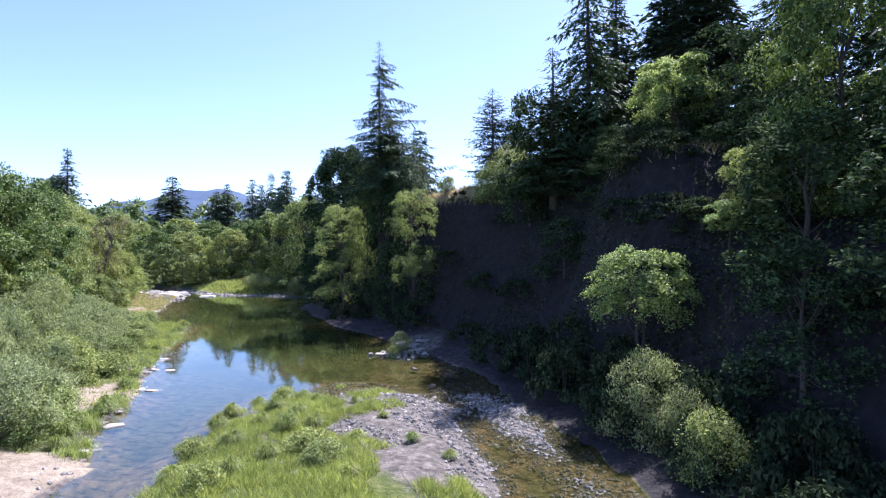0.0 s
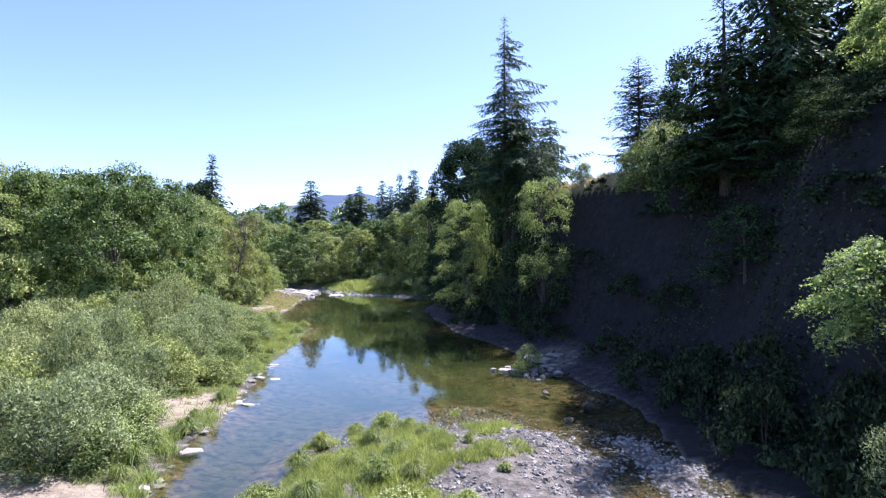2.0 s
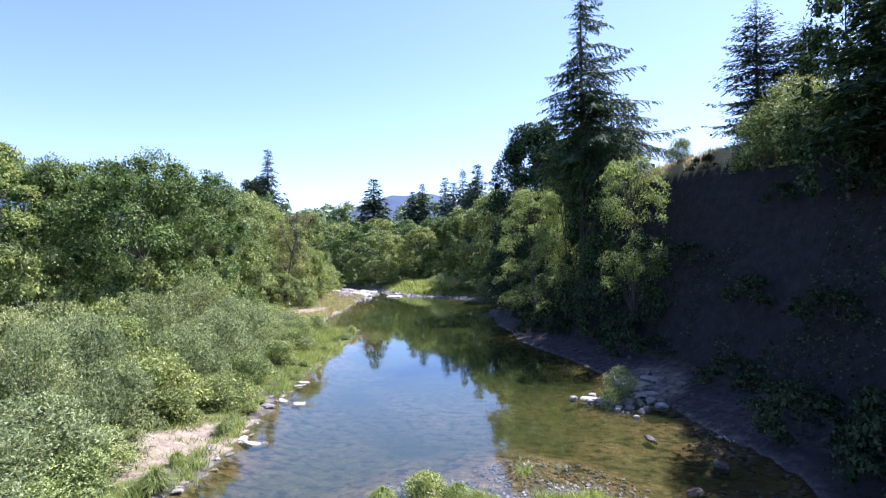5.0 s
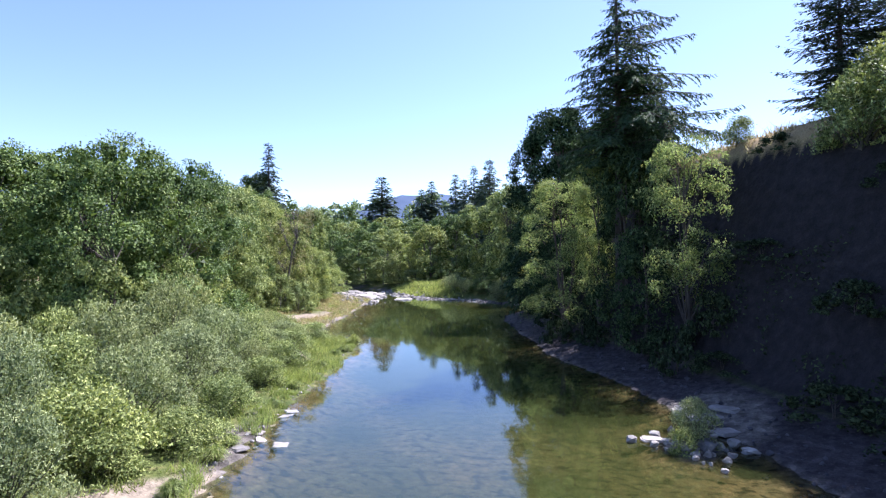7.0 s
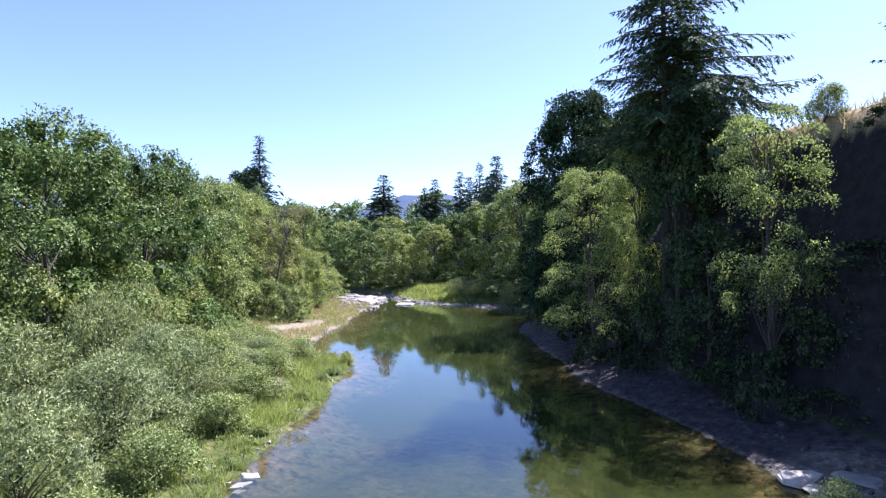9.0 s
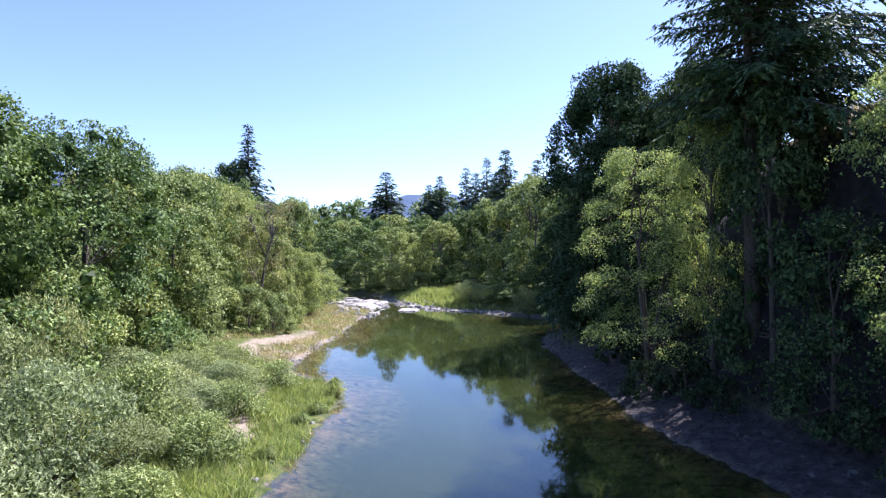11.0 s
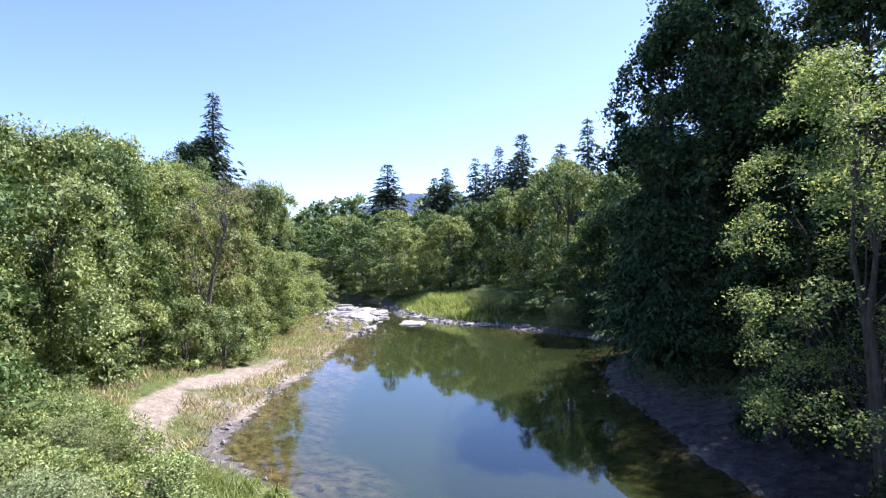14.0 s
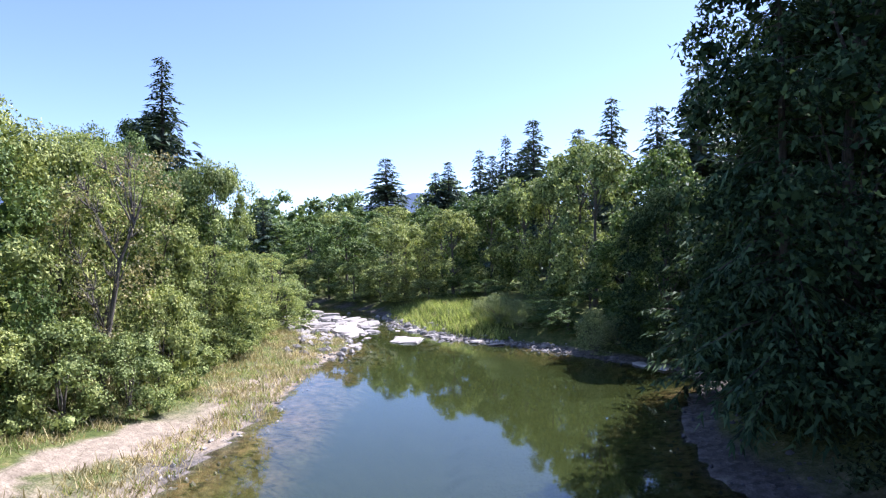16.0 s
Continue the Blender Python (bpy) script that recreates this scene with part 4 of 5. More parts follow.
for x, y, top, r in ((-34.6, 59.4, 2.0, 1.3), (-36.6, 59.6, 2.3, 1.4), (-38.6, 59.8, 2.4, 1.4), (-37.4, 57.6, 2.3, 1.4), (-40.6, 61.4, 2.6, 1.3)):
    plant("shrub_a", x, y, top, r, "bushy green shrub before the dirt track", "shrub", "thicket on the low bank")
count = 0
while count < 40:
    x, y = float(rng.uniform(-43.5, -28)), float(rng.uniform(44, 61.5))
    px_, py_ = np.array([x]), np.array([y])
    dl_, dt_ = float(to_line(px_, py_, LEFT_EDGE)[0]), float(to_line(px_, py_, TRACK)[0])
    if in_water(px_, py_)[0] or dl_ < 3.5 or dt_ < 1.9:
        continue
    kind = ("willow_b", "shrub_b", "shrub_b")[count % 3]
    plant(kind, x, y, gz(x, y) + float(rng.uniform(0.9, 1.5)) + 0.05 * min(dl_, 14), float(rng.uniform(1.0, 1.7)), "low leafy shrub of the bank thicket", "shrub", "thicket on the low bank")
    count += 1
for x, y, top in ((-17.5, 26.5, 1.6), (-19.3, 31, 1.8), (-20.5, 34.5, 1.6), (-22.5, 38.5, 1.9), (-24.2, 43, 1.8), (-26, 47.5, 1.9), (-28.5, 52, 2.0), (-30.5, 57.5, 1.7), (-15.2, 22.5, 1.6), (-16.2, 24.4, 1.7)):
    plant("shrub_a", set_back(x, y, 1.3, 2.4 if 25 < y < 34 else 1.0), y, top, 1.5, "low bright green leafy shrub on the low bank", "shrub", "low shrubs on the low bank")

for x, y, r in ((-5.0, 20.4, 1.1), (-4.2, 19.0, 0.9), (-8.2, 28.6, 0.8), (-9.2, 20.5, 0.7), (-6.4, 22.6, 0.7), (-7.4, 17.0, 0.8)):
    plant("shrub_b", x, y, 0.8 + gz(x, y), r, "low leafy green plant on the gravel bar", "shrub", "plants on the gravel bar")
for x, y, top in ((-30.5, 54.5, 2.0), (-29, 50, 2.2), (-33.5, 53.5, 2.6), (-36, 58.5, 2.2), (-27.2, 45.5, 2.2), (-38, 52, 2.2)):
    plant("willow_b", x, y, top, 1.5, "low grey-green willow on the low bank", "shrub", "willows on the low bank")

# spit and the wood round the rapids
for x, y, top, r in ((-30.5, 104.0, 3.4, 2.4), (-28.5, 101.5, 3.0, 2.0), (-27.0, 104.0, 5.0, 2.6), (-23.0, 99.5, 4.0, 2.2), (-31.5, 110, 4.0, 2.6), (-40.5, 117, 4.5, 2.8), (-44.5, 119.5, 5.0, 3.0), (-21.5, 96.5, 3.0, 1.8)):
    plant("maple_far", x, y, top, r, "dark shaded thicket behind the gravel spit", "shrub", "thicket behind the spit")
for x, y, top in ((-35.2, 104.6, 4.0), (-33.0, 103.6, 3.4), (-37.0, 106.5, 3.4), (-25.8, 97.6, 3.4), (-24.4, 98.2, 2.8)):
    plant("willow_b", x, y, top, 1.7, "grey-green willow shrub on the gravel spit", "shrub", "willows on the spit")
for x, y, top, r in ((-48, 118, 4.5, 2.6), (-53, 121.5, 5.5, 3.0), (-58, 124, 6, 3.2), (-64, 127, 6.5, 3.4), (-70, 129.5, 7, 3.6), (-77, 133, 7, 4), (-85, 136, 7, 4), (-95, 144, 8, 4.5), (-56, 101, 5, 3), (-61, 106.5, 5.5, 3), (-67, 111, 6, 3.4), (-75, 114, 6.5, 3.6), (-86, 117, 7, 4)):
    plant("alder_far", x, y, top, r, "bushy green undergrowth by the rapids", group="undergrowth round the rapids")
for kind, x, y, top, r in (("alder_far", -53.5, 123, 11.5, 4.2), ("alder_a", -50, 121, 9.5, 3.2), ("alder_far", -60, 130, 13, 5), ("maple_far", -69, 133, 13.5, 5.5), ("maple_far", -80, 139, 13.5, 6), ("alder_far", -46, 121, 13, 4.5),
        ("maple_far", -43, 128, 15.5, 5.2), ("alder_far", -33.5, 120, 16, 4.4), ("alder_far", -27.5, 111.5, 18.0, 5.0), ("maple_far", -21, 103, 16.0, 4.2), ("maple_far", -24, 106, 11, 3.4), ("alder_far", -38, 126, 17, 5.5), ("maple_far", -47, 132, 16, 5.5), ("maple_far", -56, 142, 15, 6), ("alder_far", -30, 120, 20, 5.5),
        ("maple_far", -92, 145, 14, 6), ("alder_far", -104, 150, 14, 6), ("maple_far", -100, 165, 17, 7), ("alder_far", -112, 160, 16, 7), ("maple_far", -92, 174, 18.5, 7), ("alder_far", -80, 170, 18.5, 7), ("maple_far", -122, 176, 18, 8), ("maple_far", -106, 184, 19.5, 8), ("alder_far", -118, 146, 15, 6.5), ("maple_far", -75, 152, 16, 6), ("alder_far", -88, 160, 17, 6), ("maple_far", -64, 155, 17, 6), ("laurel", -21, 97, 12, 3.4)):
    plant(kind, x, y, top, r, "leafy green tree of the wood round the rapids", group="wood round the rapids")
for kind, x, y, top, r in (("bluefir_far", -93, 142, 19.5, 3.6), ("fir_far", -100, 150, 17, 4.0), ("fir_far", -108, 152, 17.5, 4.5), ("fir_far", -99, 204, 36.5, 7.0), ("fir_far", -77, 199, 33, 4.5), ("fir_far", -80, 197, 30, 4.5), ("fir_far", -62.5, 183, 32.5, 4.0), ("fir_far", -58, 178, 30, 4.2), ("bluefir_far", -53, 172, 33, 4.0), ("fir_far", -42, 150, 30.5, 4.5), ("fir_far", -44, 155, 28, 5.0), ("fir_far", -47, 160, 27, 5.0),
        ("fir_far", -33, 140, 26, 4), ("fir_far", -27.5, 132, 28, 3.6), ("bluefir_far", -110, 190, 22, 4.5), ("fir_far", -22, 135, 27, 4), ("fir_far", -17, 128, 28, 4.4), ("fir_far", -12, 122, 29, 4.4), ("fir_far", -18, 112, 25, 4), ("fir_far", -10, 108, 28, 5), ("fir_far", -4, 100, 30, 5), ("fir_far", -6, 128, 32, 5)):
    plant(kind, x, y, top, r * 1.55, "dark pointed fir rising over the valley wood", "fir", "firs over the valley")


def build_far_woods():
    """The wooded distance, as loose clumps of leaves."""
    g = np.random.default_rng(91)
    P_, U_, F_, W_, L_ = [], [], [], [], []
    for _ in range(430):
        a = radians(float(g.uniform(-75, 115)))
        d = float(g.uniform(190, 620))
        x, y = -math.sin(a) * d - 20, math.cos(a) * d + 20
        if in_water(np.array([x]), np.array([y]))[0] or (abs(x + 20) < 60 and y < 160):
            continue
        h = float(g.uniform(8, 13)) + 0.010 * d
        p, u, _c, (fc, fw, fl) = crown_points(420, float(g.uniform(4.5, 8)), 0.3, h, 16, 2.6, int(g.integers(1e6)), 0.85, 0.4, 7, 1.5)
        P_.append(p + np.array([x, y, gz(x, y)])); U_.append(u)
        F_.append(fc[::6] + np.array([x, y, gz(x, y) + 0.5])); W_.append(fw[::6]); L_.append(fl[::6] * 1.7)
    p, u = np.concatenate(P_), np.concatenate(U_)
    n = len(p)
    v, f = leaves(p, g.normal(size=(n, 3)), u + g.normal(size=(n, 3)) * 0.4, g.uniform(0.8, 1.5, n), g.uniform(0.7, 1.2, n))
    v, f = filled(v, f, (np.concatenate(F_), np.concatenate(W_), np.concatenate(L_)), 91, -50.0, 3.0)
    return tagged(new("far_woods", mesh_of("far_woods", v, f, M_FAR)), "distant green woods across the valley floor", "woods", kind="stuff")


build_far_woods()


# ---- grass ----
def blades(x, y, h, width, lean, seed, plain=False):
    g = np.random.default_rng(seed)
    n = len(x)
    z = land(x, y)[0] - 0.03
    a, b = g.uniform(0, 2 * np.pi, n), g.uniform(0, 2 * np.pi, n)
    base = np.stack([x, y, z], 1)
    side = np.stack([np.cos(a), np.sin(a), np.zeros(n)], 1) * width[:, None] * 0.5
    ben = np.stack([np.cos(b), np.sin(b), np.zeros(n)], 1) * (h * lean * g.uniform(0.3, 1.7, n))[:, None]
    up = np.stack([np.zeros(n), np.zeros(n), h], 1)
    v = np.stack([base - side, base + side, base + side * 0.8 + ben * 0.35 + up * 0.6, base - side * 0.8 + ben * 0.35 + up * 0.6, base + ben + up], 1).reshape(-1, 3)
    if plain:
        return np.stack([base - side * 1.2, base + side * 1.2, base + ben + up], 1).reshape(-1, 3), np.arange(n * 3).reshape(-1, 3)
    i = np.arange(n)[:, None] * 5
    return v, [i + np.array([[0, 1, 2, 3]]), i + np.array([[3, 2, 4]])]


def tufted(n_tufts, per, inside, box, spread, seed):
    """Places of blades: tufts at random inside a part of the plan."""
    g = np.random.default_rng(seed)
    tx, ty = g.uniform(box[0], box[1], n_tufts * 6), g.uniform(box[2], box[3], n_tufts * 6)
    ok = inside(tx, ty)
    tx, ty = tx[ok][:n_tufts], ty[ok][:n_tufts]
    s = g.uniform(0.5, 1.3, len(tx))
    x = (tx[:, None] + g.normal(0, spread, (len(tx), per)) * s[:, None]).ravel()
    y = (ty[:, None] + g.normal(0, spread, (len(tx), per)) * s[:, None]).ravel()
    return x, y, np.repeat(s, per), g


def on_bar(x, y):
    z = land(x, y)[0]
    edge = -5.2 + 0.45 * np.clip(24 - y, 0, 12) + 0.7 * rough(x, y, 1.1, 24)
    patch = (rough(x, y, 0.8, 25) > 0.42) & (x < edge + 3.2)
    return in_water(x, y) & (z > 0.0 + 0.08 * rough(x, y, 1.3, 21)) & ((x < edge) | patch) & (y < 32)


def low_bank(x, y):
    d = to_line(x, y, LEFT_EDGE)
    dt = to_line(x, y, TRACK)
    return ~in_water(x, y) & (d < to_line(x, y, RIGHT_EDGE)) & (d > 0.25 + 0.5 * rough(x, y, 1.7, 22)) & (dt > 1.5) & (np.hypot((x + 15.5) / 1.8, y - 18.5) > 2.3) & (rough(x, y, 2.7, 23) > -0.75 + 0.6 * (y > 60) * (d < 5.5))


def spit_land(x, y):
    return ~in_water(x, y) & (to_line(x, y, RIGHT_EDGE) < to_line(x, y, LEFT_EDGE)) & (to_line(x, y, RIGHT_EDGE) > 1.2) & (x + 0.5 * rough(x, y, 1.5, 26) < -33.5) & (to_line(x, y, RIGHT_EDGE) < 8.5)


def grass(name, label, mat, spec, h, w, seed, plain=False):
    x, y, s, g = spec
    me = mesh_of(name, *blades(x, y, h * s * g.uniform(0.5, 1.2, len(x)), w * g.uniform(0.6, 1.3, len(x)), 0.6, seed, plain), mat)
    return tagged(new(name, me), label, "grass", kind="stuff")


grass("grass", "bright green grass tufts on the gravel bar", M_GRASS, tufted(1500, 105, on_bar, (-12, 4, 11, 32), 0.16, 61), 0.27, 0.022, 62, True)
grass("grass", "green bank grass between willows and water", M_GRASS, tufted(2300, 24, low_bank, (-52, -10, 12, 104), 0.24, 63), 0.36, 0.040, 64, True)
grass("grass", "tall green grass on the gravel spit", M_GRASS, tufted(620, 26, spit_land, (-56, -26, 96, 118), 0.3, 65), 0.75, 0.075, 66, True)
grass("grass", "lush bright green tufts hanging over the water's edge", M_GRASS, tufted(150, 130, lambda x, y: ~in_water(x, y) & (to_line(x, y, LEFT_EDGE) < 1.1) & (rough(x, y, 1.1, 41) > -0.1), (-30, -11, 20, 60), 0.2, 71), 0.45, 0.022, 72)
grass("grass", "lush green grass on the low grassy point", M_GRASS, tufted(900, 40, lambda x, y: low_bank(x, y) & (to_line(x, y, LEFT_EDGE) < 9) & (to_line(x, y, PATH) > 0.7), (-38, -22, 44, 63), 0.22, 73), 0.40, 0.036, 74, True)
grass("dry_grass", "dry grass along the sandy low bank", M_STRAW, tufted(1500, 22, lambda x, y: low_bank(x, y) | (~in_water(x, y) & (to_line(x, y, LEFT_EDGE) < 6) & (to_line(x, y, TRACK) > 1.2) & (to_line(x, y, LEFT_EDGE) > 0.8)), (-54, -30, 60, 98), 0.28, 69), 0.4, 0.04, 70, True)
grass("dry_grass", "dry straw-coloured grass on the plateau's edge", M_STRAW, tufted(900, 20, lambda x, y: (land(x, y)[0] > 12.9) & (x < 25), (-3, 25, 25, 72), 0.3, 67), 0.5, 0.06, 68, True)


def tussock_mesh(seed, n=700):
    """A clump of arching blades that spring from one foot."""
    g = np.random.default_rng(seed)
    a, reach = g.uniform(0, 2 * np.pi, n), g.uniform(0.1, 1.0, n) ** 0.7
    h = 0.72 * (1 - 0.45 * reach ** 2) * g.uniform(0.55, 1.15, n)
    out = np.stack([np.cos(a), np.sin(a), np.zeros(n)], 1)
    side = np.stack([-np.sin(a), np.cos(a), np.zeros(n)], 1) * g.uniform(0.007, 0.016, (n, 1))
    up = np.array([[0, 0, 1.0]])
    foot = out * (0.22 * reach * g.random(n))[:, None] - up * 0.08
    mid = out * (reach * 0.5)[:, None] + up * h[:, None]
    tip = out * (reach * g.uniform(0.7, 1.1, n))[:, None] + up * (h * (1.15 - 0.7 * reach * g.uniform(0.3, 1.2, n)))[:, None] + g.normal(0, 0.06, (n, 3))
    v = np.stack([foot - side, foot + side, mid + side, mid - side, tip], 1).reshape(-1, 3)
    i = np.arange(n)[:, None] * 5
    return mesh_of("grass_tussock", v, [i + np.array([[0, 1, 2, 3]]), i + np.array([[3, 2, 4]])], M_GRASS)


TUSSOCKS = [tussock_mesh(201), tussock_mesh(202, 600), tussock_mesh(203, 780)]


def tussock(x, y, r, label, group):
    ob = new("grass_tussock", TUSSOCKS[int(rng.integers(3))])
    ob.matrix_basis = pose(x, y, gz(x, y), 0, 0, float(rng.uniform(0, 360))) @ Matrix.Diagonal((r, r, r * float(rng.uniform(0.8, 1.1)), 1))
    return tagged(ob, label, "grass", group)


for x, y, r in ((-16.0, 26.2, 0.9), (-16.2, 24.5, 0.75), (-15.6, 22.9, 0.9), (-18.0, 31.4, 0.7), (-18.8, 34.0, 0.7), (-19.4, 35.4, 0.6), (-17.0, 28.0, 0.55), (-15.0, 21.6, 0.7), (-21.4, 40.4, 0.6), (-22.4, 43.6, 0.6), (-24.2, 48.8, 0.7), (-26.0, 54.6, 0.8), (-26.6, 57.2, 0.9), (-27.6, 58.8, 0.8), (-25.6, 52.8, 0.7)):
    tussock(x, y, r, "bright green grass tussock at the water's edge", "tussocks along the low bank")
for x, y, r in ((-8.4, 29.2, 0.8), (-9.3, 28.0, 0.7), (-7.2, 28.6, 0.7), (-6.2, 27.2, 0.6), (-9.9, 26.0, 0.7), (-8.0, 26.6, 0.8), (-6.6, 25.2, 0.7), (-9.6, 23.6, 0.8), (-7.8, 23.8, 0.7), (-5.4, 23.2, 0.7), (-9.8, 21.4, 0.7), (-8.0, 21.0, 0.8), (-6.2, 19.6, 0.7), (-3.4, 21.8, 0.6), (-4.2, 26.4, 0.45), (-3.3, 25.3, 0.45), (-2.6, 24.0, 0.4), (-9.0, 18.4, 0.7), (-3.0, 17.6, 0.6), (-1.2, 20.8, 0.5), (0.2, 19.4, 0.45), (-7.0, 18.2, 0.7)):
    tussock(x, y, r, "low bright green grass tussock on the gravel bar", "tussocks on the gravel bar")


# ---- stones ----
def stone_mesh(name, seed, flat, mat, cuts=2):
    """A stone with broken faces: a ball cut by planes, then roughened."""
    g = np.random.default_rng(seed)
    bm = bmesh.new()
    bmesh.ops.create_icosphere(bm, subdivisions=cuts, radius=1.0)
    o = Vector(g.uniform(-50, 50, 3))
    planes = [(Vector(unit(g.normal(size=3) * (1, 1, 0.5))), g.uniform(0.38, 0.8)) for _ in range(9)]
    stretch = Vector(g.uniform(0.75, 1.35, 3))
    for vert in bm.verts:
        co = vert.co.copy()
        for nrm, dist in planes:
            k = co.dot(nrm) - dist
            if k > 0:
                co -= nrm * k
        co *= 1 + 0.16 * noise.noise(co * 2.3 + o)
        vert.co = Vector((co.x * stretch.x, co.y * stretch.y, co.z * flat + 0.05 * noise.noise(co * 3 + o)))
    me = bpy.data.meshes.new(name)
    bm.to_mesh(me)
    bm.free()
    me.materials.append(mat)
    return me


def slab_mesh(name, seed, thick, mat):
    """A flat ledge of bedded rock: an uneven many-cornered plate in two steps with broken edges."""
    g = np.random.default_rng(seed)
    bm = bmesh.new()
    n = int(g.integers(7, 11))
    ang = np.sort(np.arange(n) * 2 * np.pi / n + g.uniform(-0.25, 0.25, n))
    rad = g.uniform(0.65, 1.1, n)
    tilt = g.uniform(-0.05, 0.05, 2)
    rings = []
    for k, z in ((1.04, -1.0), (1.0, 0.1), (0.93, 0.2), (0.88, 0.8), (0.8, 1.0), (0.4, 1.0)):
        rr = rad * k * g.uniform(0.95, 1.05, n)
        rings.append([bm.verts.new((math.cos(a) * q, math.sin(a) * q, thick * (z + float(g.normal(0, 0.12))) + tilt[0] * math.cos(a) * q + tilt[1] * math.sin(a) * q)) for a, q in zip(ang, rr)])
    for lo, hi in zip(rings[:-1], rings[1:]):
        for i in range(n):
            bm.faces.new((lo[i], lo[(i + 1) % n], hi[(i + 1) % n], hi[i]))
    bm.faces.new(rings[-1])
    bm.faces.new(rings[0][::-1])
    me = bpy.data.meshes.new(name)
    bm.to_mesh(me)
    bm.free()
    me.materials.append(mat)
    return me


STONES = [stone_mesh("stone", 100 + i, f, M_STONE, 1) for i, f in enumerate((0.45, 0.6, 0.5, 0.7, 0.4, 0.55))]
WET_ROCKS = [stone_mesh("rock", 140 + i, f, M_WET, 3) for i, f in enumerate((0.5, 0.4))]
ROCKS = [stone_mesh("rock", 120 + i, f, M_STONE, 3) for i, f in enumerate((0.5, 0.65, 0.45))]
SLABS = [slab_mesh("rock", 130 + i, f, M_PALE) for i, f in enumerate((0.07, 0.10, 0.06, 0.13))]


def put(name, me, x, y, sx, sy, turn, sink=0.3, z=None, parent=None):
    ob = new(name, me)
    zz = gz(x, y) if z is None else z
    ob.matrix_basis = pose(x, y, zz + 0.25 * sx * (1 - 2 * sink) * 0.5, 0, 0, turn) @ Matrix.Diagonal((sx, sy, (sx + sy) / 2, 1))
    ob.parent = parent
    return ob


for x, y, s in ((-10.2, 26.2, 0.34), (-10.0, 25.2, 0.28), (0.3, 34, 0.45), (-1.9, 36.2, 0.4), (-0.6, 31.5, 0.4)):
    tagged(put("rock", WET_ROCKS[int(rng.integers(2))], x, y, s, s * 0.8, float(rng.uniform(0, 360)), z=max(-0.05, gz(x, y))), "wet brown river stone standing in shallow water", "rock")
def edge_point(line, y, off):
    """A point off metres to the right of an edge at a given y."""
    return float(np.interp(y, line[:, 1], line[:, 0])) + off


for _ in range(40):
    y = float(rng.uniform(20.5, 41))
    x, s = edge_point(LEFT_EDGE, y, float(rng.normal(0.1, 0.45))), 0.12 + 0.42 * float(rng.random()) ** 2
    tagged(put("rock", SLABS[int(rng.integers(4))], x, y, s, s * float(rng.uniform(0.5, 0.9)), float(rng.uniform(0, 180)), z=max(-0.03, gz(x, y))), "pale flat rock slab at the water's edge", "rock", "slabs along the low bank")
for _ in range(85):
    t = float(rng.uniform(0, 1))
    x, y = -45.5 - 17 * t + float(rng.normal(0, 2.2)), 96.5 + 19 * t + float(rng.normal(0, 2.2))
    s = 0.5 + 1.7 * float(rng.random()) ** 2
    tagged(put("rock", SLABS[int(rng.integers(4))], x, y, s, s * float(rng.uniform(0.35, 0.7)), 120 + float(rng.normal(0, 30)), z=max(0.0, min(0.4, gz(x, y)))), "pale flat ledge of rock in the rapids", "rock", "ledges in the rapids")
for x, y, s in ((-19.6, 92.6, 1.0), (-21.2, 93.8, 0.9), (-22.6, 94.6, 0.8), (-36, 100.4, 0.9), (-39, 101.4, 1.0), (-41, 102.8, 0.9), (-34, 99.8, 0.8), (-44, 105, 0.8)):
    tagged(put("rock", SLABS[int(rng.integers(4))], x, y, s, s * 0.6, float(rng.uniform(0, 180)), z=0.05), "pale flat rock at the water's edge", "rock")

count = 0
while count < 300:
    x, y = float(rng.uniform(-9, 6)), float(rng.uniform(15, 36))
    z = gz(x, y)
    if -0.2 < z < 0.45 and in_water(np.array([x]), np.array([y]))[0] and (x > -5 or y > 26):
        s = 0.07 + 0.14 * float(rng.random()) ** 2
        put("stone", STONES[count % 6], x, y, s, s * float(rng.uniform(0.6, 1.0)), float(rng.uniform(0, 360)), parent=ground)
        count += 1


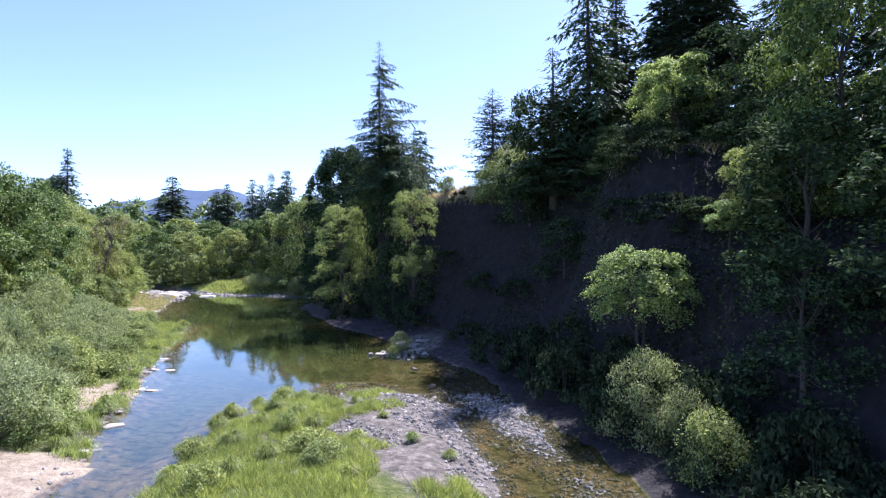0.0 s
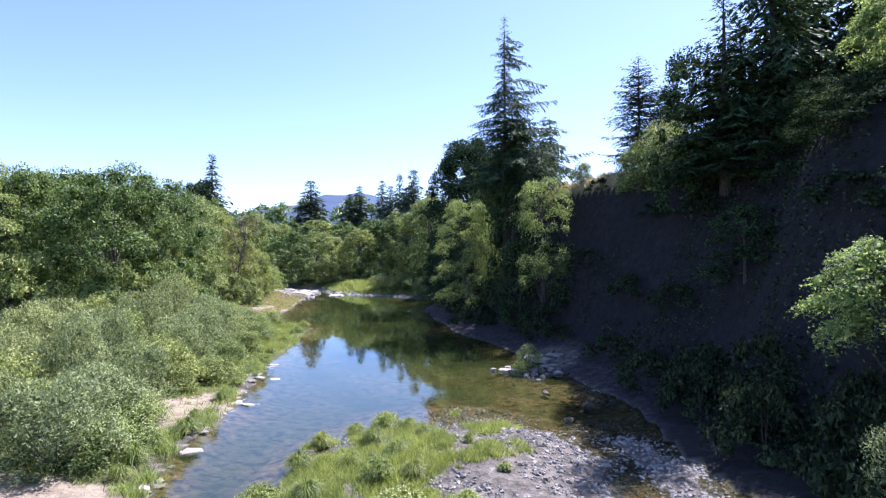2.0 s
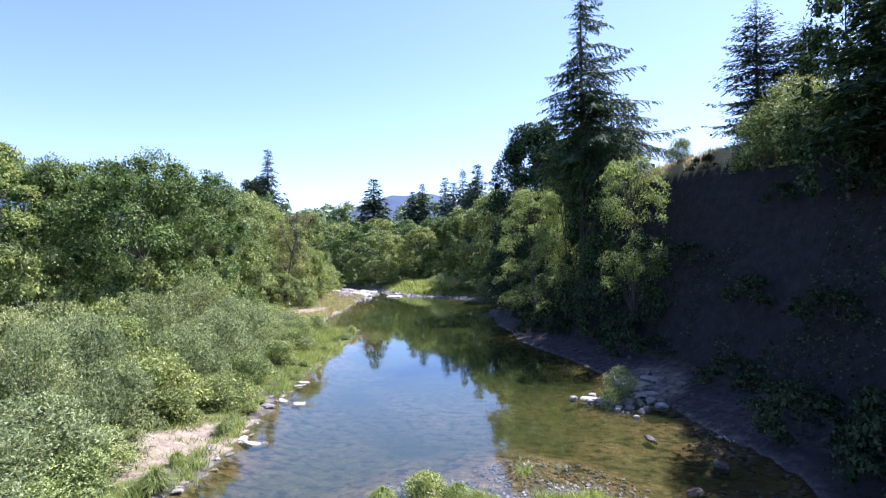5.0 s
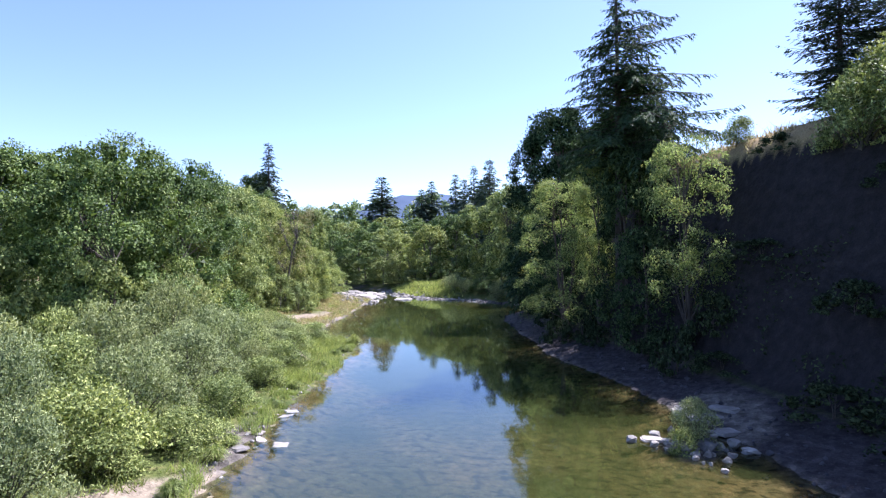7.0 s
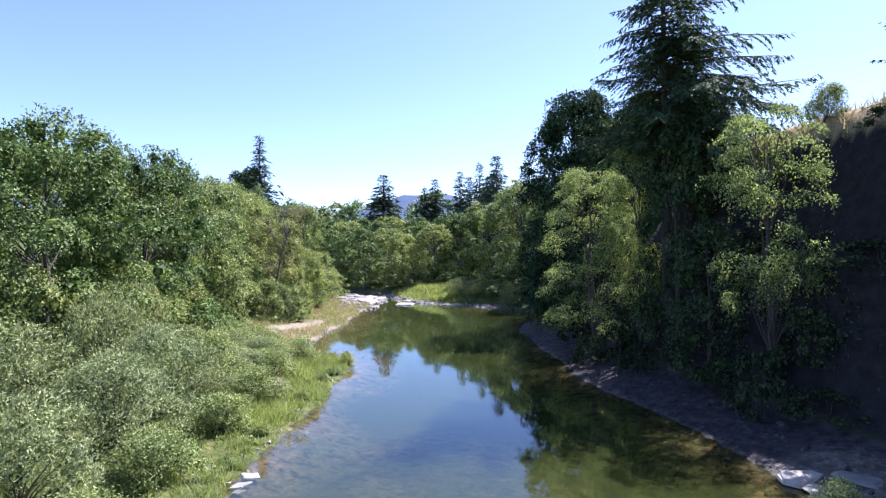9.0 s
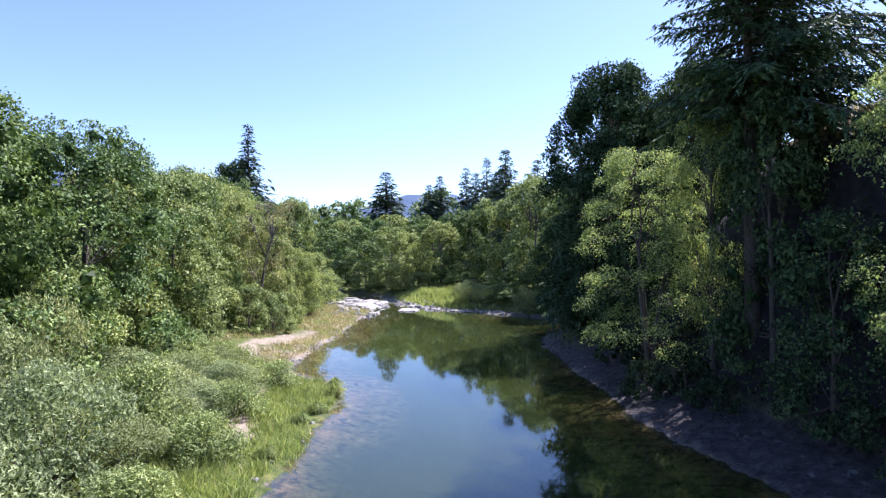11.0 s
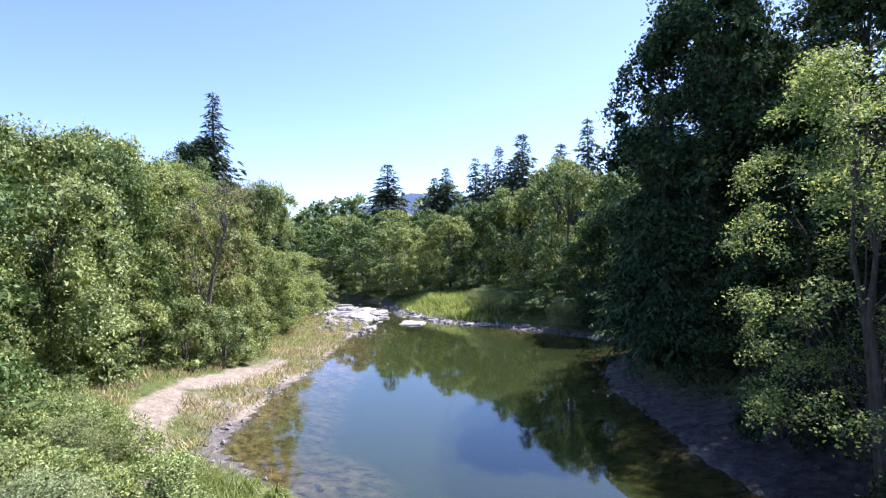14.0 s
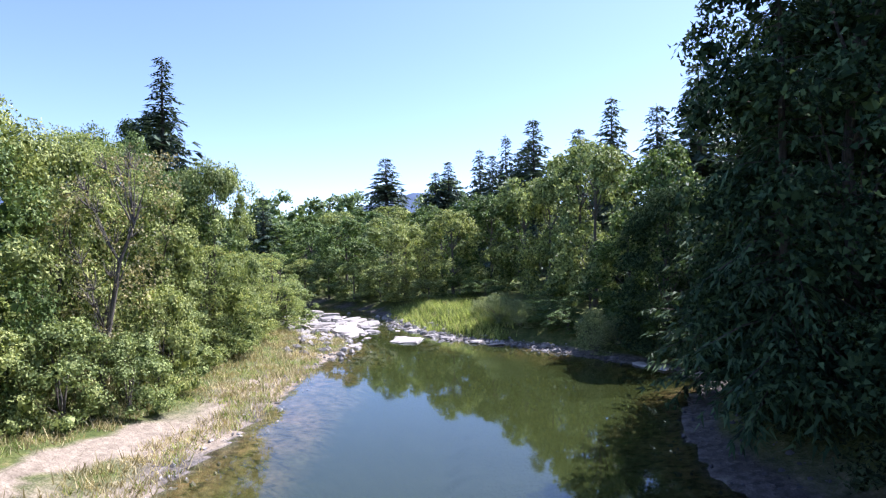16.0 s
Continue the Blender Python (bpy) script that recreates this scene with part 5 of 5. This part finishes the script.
def build_cobbles():
    """Loose small stones along both edges, too many to count."""
    g = np.random.default_rng(77)
    base = []
    for me in STONES[:4]:
        v = np.array([q.co[:] for q in me.vertices]); f = np.array([p.vertices[:] for p in me.polygons])
        base.append((v, f))
    spots = []
    def scatter(n, xs, ys, keep, lo, hi, power=2.5):
        x, y = g.uniform(*xs, n), g.uniform(*ys, n)
        z, _ = land(x, y)
        k = keep(x, y, z)
        spots.append(np.stack([x[k], y[k], z[k], lo + (hi - lo) * g.random(k.sum()) ** power], 1))
    scatter(15000, (-10, 8), (14, 38), lambda x, y, z: in_water(x, y) & (z > -0.16) & (z < 0.42) & ((x > -6) | (y > 26)), 0.05, 0.13, 1.5)
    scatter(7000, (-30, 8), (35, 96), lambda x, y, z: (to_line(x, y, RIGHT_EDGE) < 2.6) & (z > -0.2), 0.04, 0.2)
    scatter(7000, (-48, -10), (16, 96), lambda x, y, z: (to_line(x, y, LEFT_EDGE) < 1.3) & (z > -0.15), 0.04, 0.2)
    scatter(2200, (-64, -38), (90, 116), lambda x, y, z: (z > -0.6) & (z < 0.5), 0.08, 0.5)
    scatter(2500, (-52, -28), (97, 112), lambda x, y, z: (to_line(x, y, RIGHT_EDGE) < 1.8), 0.08, 0.35)
    for (pts, mat, label) in ((np.concatenate(spots[1:2]), M_SHADED_STONE, "loose cobbles along the beach, coloured dark for its shade"), (np.concatenate(spots[:1] + spots[2:]), M_STONE, "loose grey cobbles along the river's edges")):
        vs, fs, n = [], [], 0
        for i, (x, y, z, r) in enumerate(pts):
            v, f = base[i % 4]
            a = g.uniform(0, 6.28)
            c, sn = math.cos(a), math.sin(a)
            w = v * (r, r * g.uniform(0.6, 1), r)
            vs.append(np.stack([w[:, 0] * c - w[:, 1] * sn + x, w[:, 0] * sn + w[:, 1] * c + y, w[:, 2] + z + r * 0.15], 1))
            fs.append(f + n); n += len(v)
        me = mesh_of("cobbles", np.concatenate(vs), np.concatenate(fs), mat)
        tagged(new("cobbles", me), label, "stones", kind="stuff")


build_cobbles()
for x, y, r, turn in ((-3.2, 45.6, 0.9, 20), (-2.4, 44.4, 1.1, 60), (-1.9, 43.0, 0.8, 35), (-2.9, 44.9, 0.6, 100), (-1.6, 45.4, 0.8, 150)):
    tagged(put("rock", SLABS[int(rng.integers(4))], x, y, r, r * 0.6, turn, z=gz(x, y) - 0.02), "pale flat rock ledge on the shaded beach", "rock", "ledges on the beach")
for _ in range(44):
    x, y = -3.2 + float(rng.normal(0, 0.8)), 40.7 + float(rng.normal(0, 1.0))
    s = 0.08 + 0.24 * float(rng.random()) ** 1.8
    tagged(put("rock", ROCKS[int(rng.integers(3))], x, y, s * 1.3, s, float(rng.uniform(0, 180)), z=max(0.05, gz(x, y))), "grey rock of a small river islet", "rock", "rocks of the islet")
tagged(put("rock", SLABS[1], -4.7, 41.2, 0.55, 0.34, 20, z=0.05), "pale tilted rock beside the islet", "rock")
plant("willow_b", -3.1, 41.3, 1.75, 1.0, "grey-green willow bush on the rocky islet", "shrub")
plant("shrub_b", -3.6, 40.4, 0.9, 0.6, "small green plant on the rocky islet", "shrub")
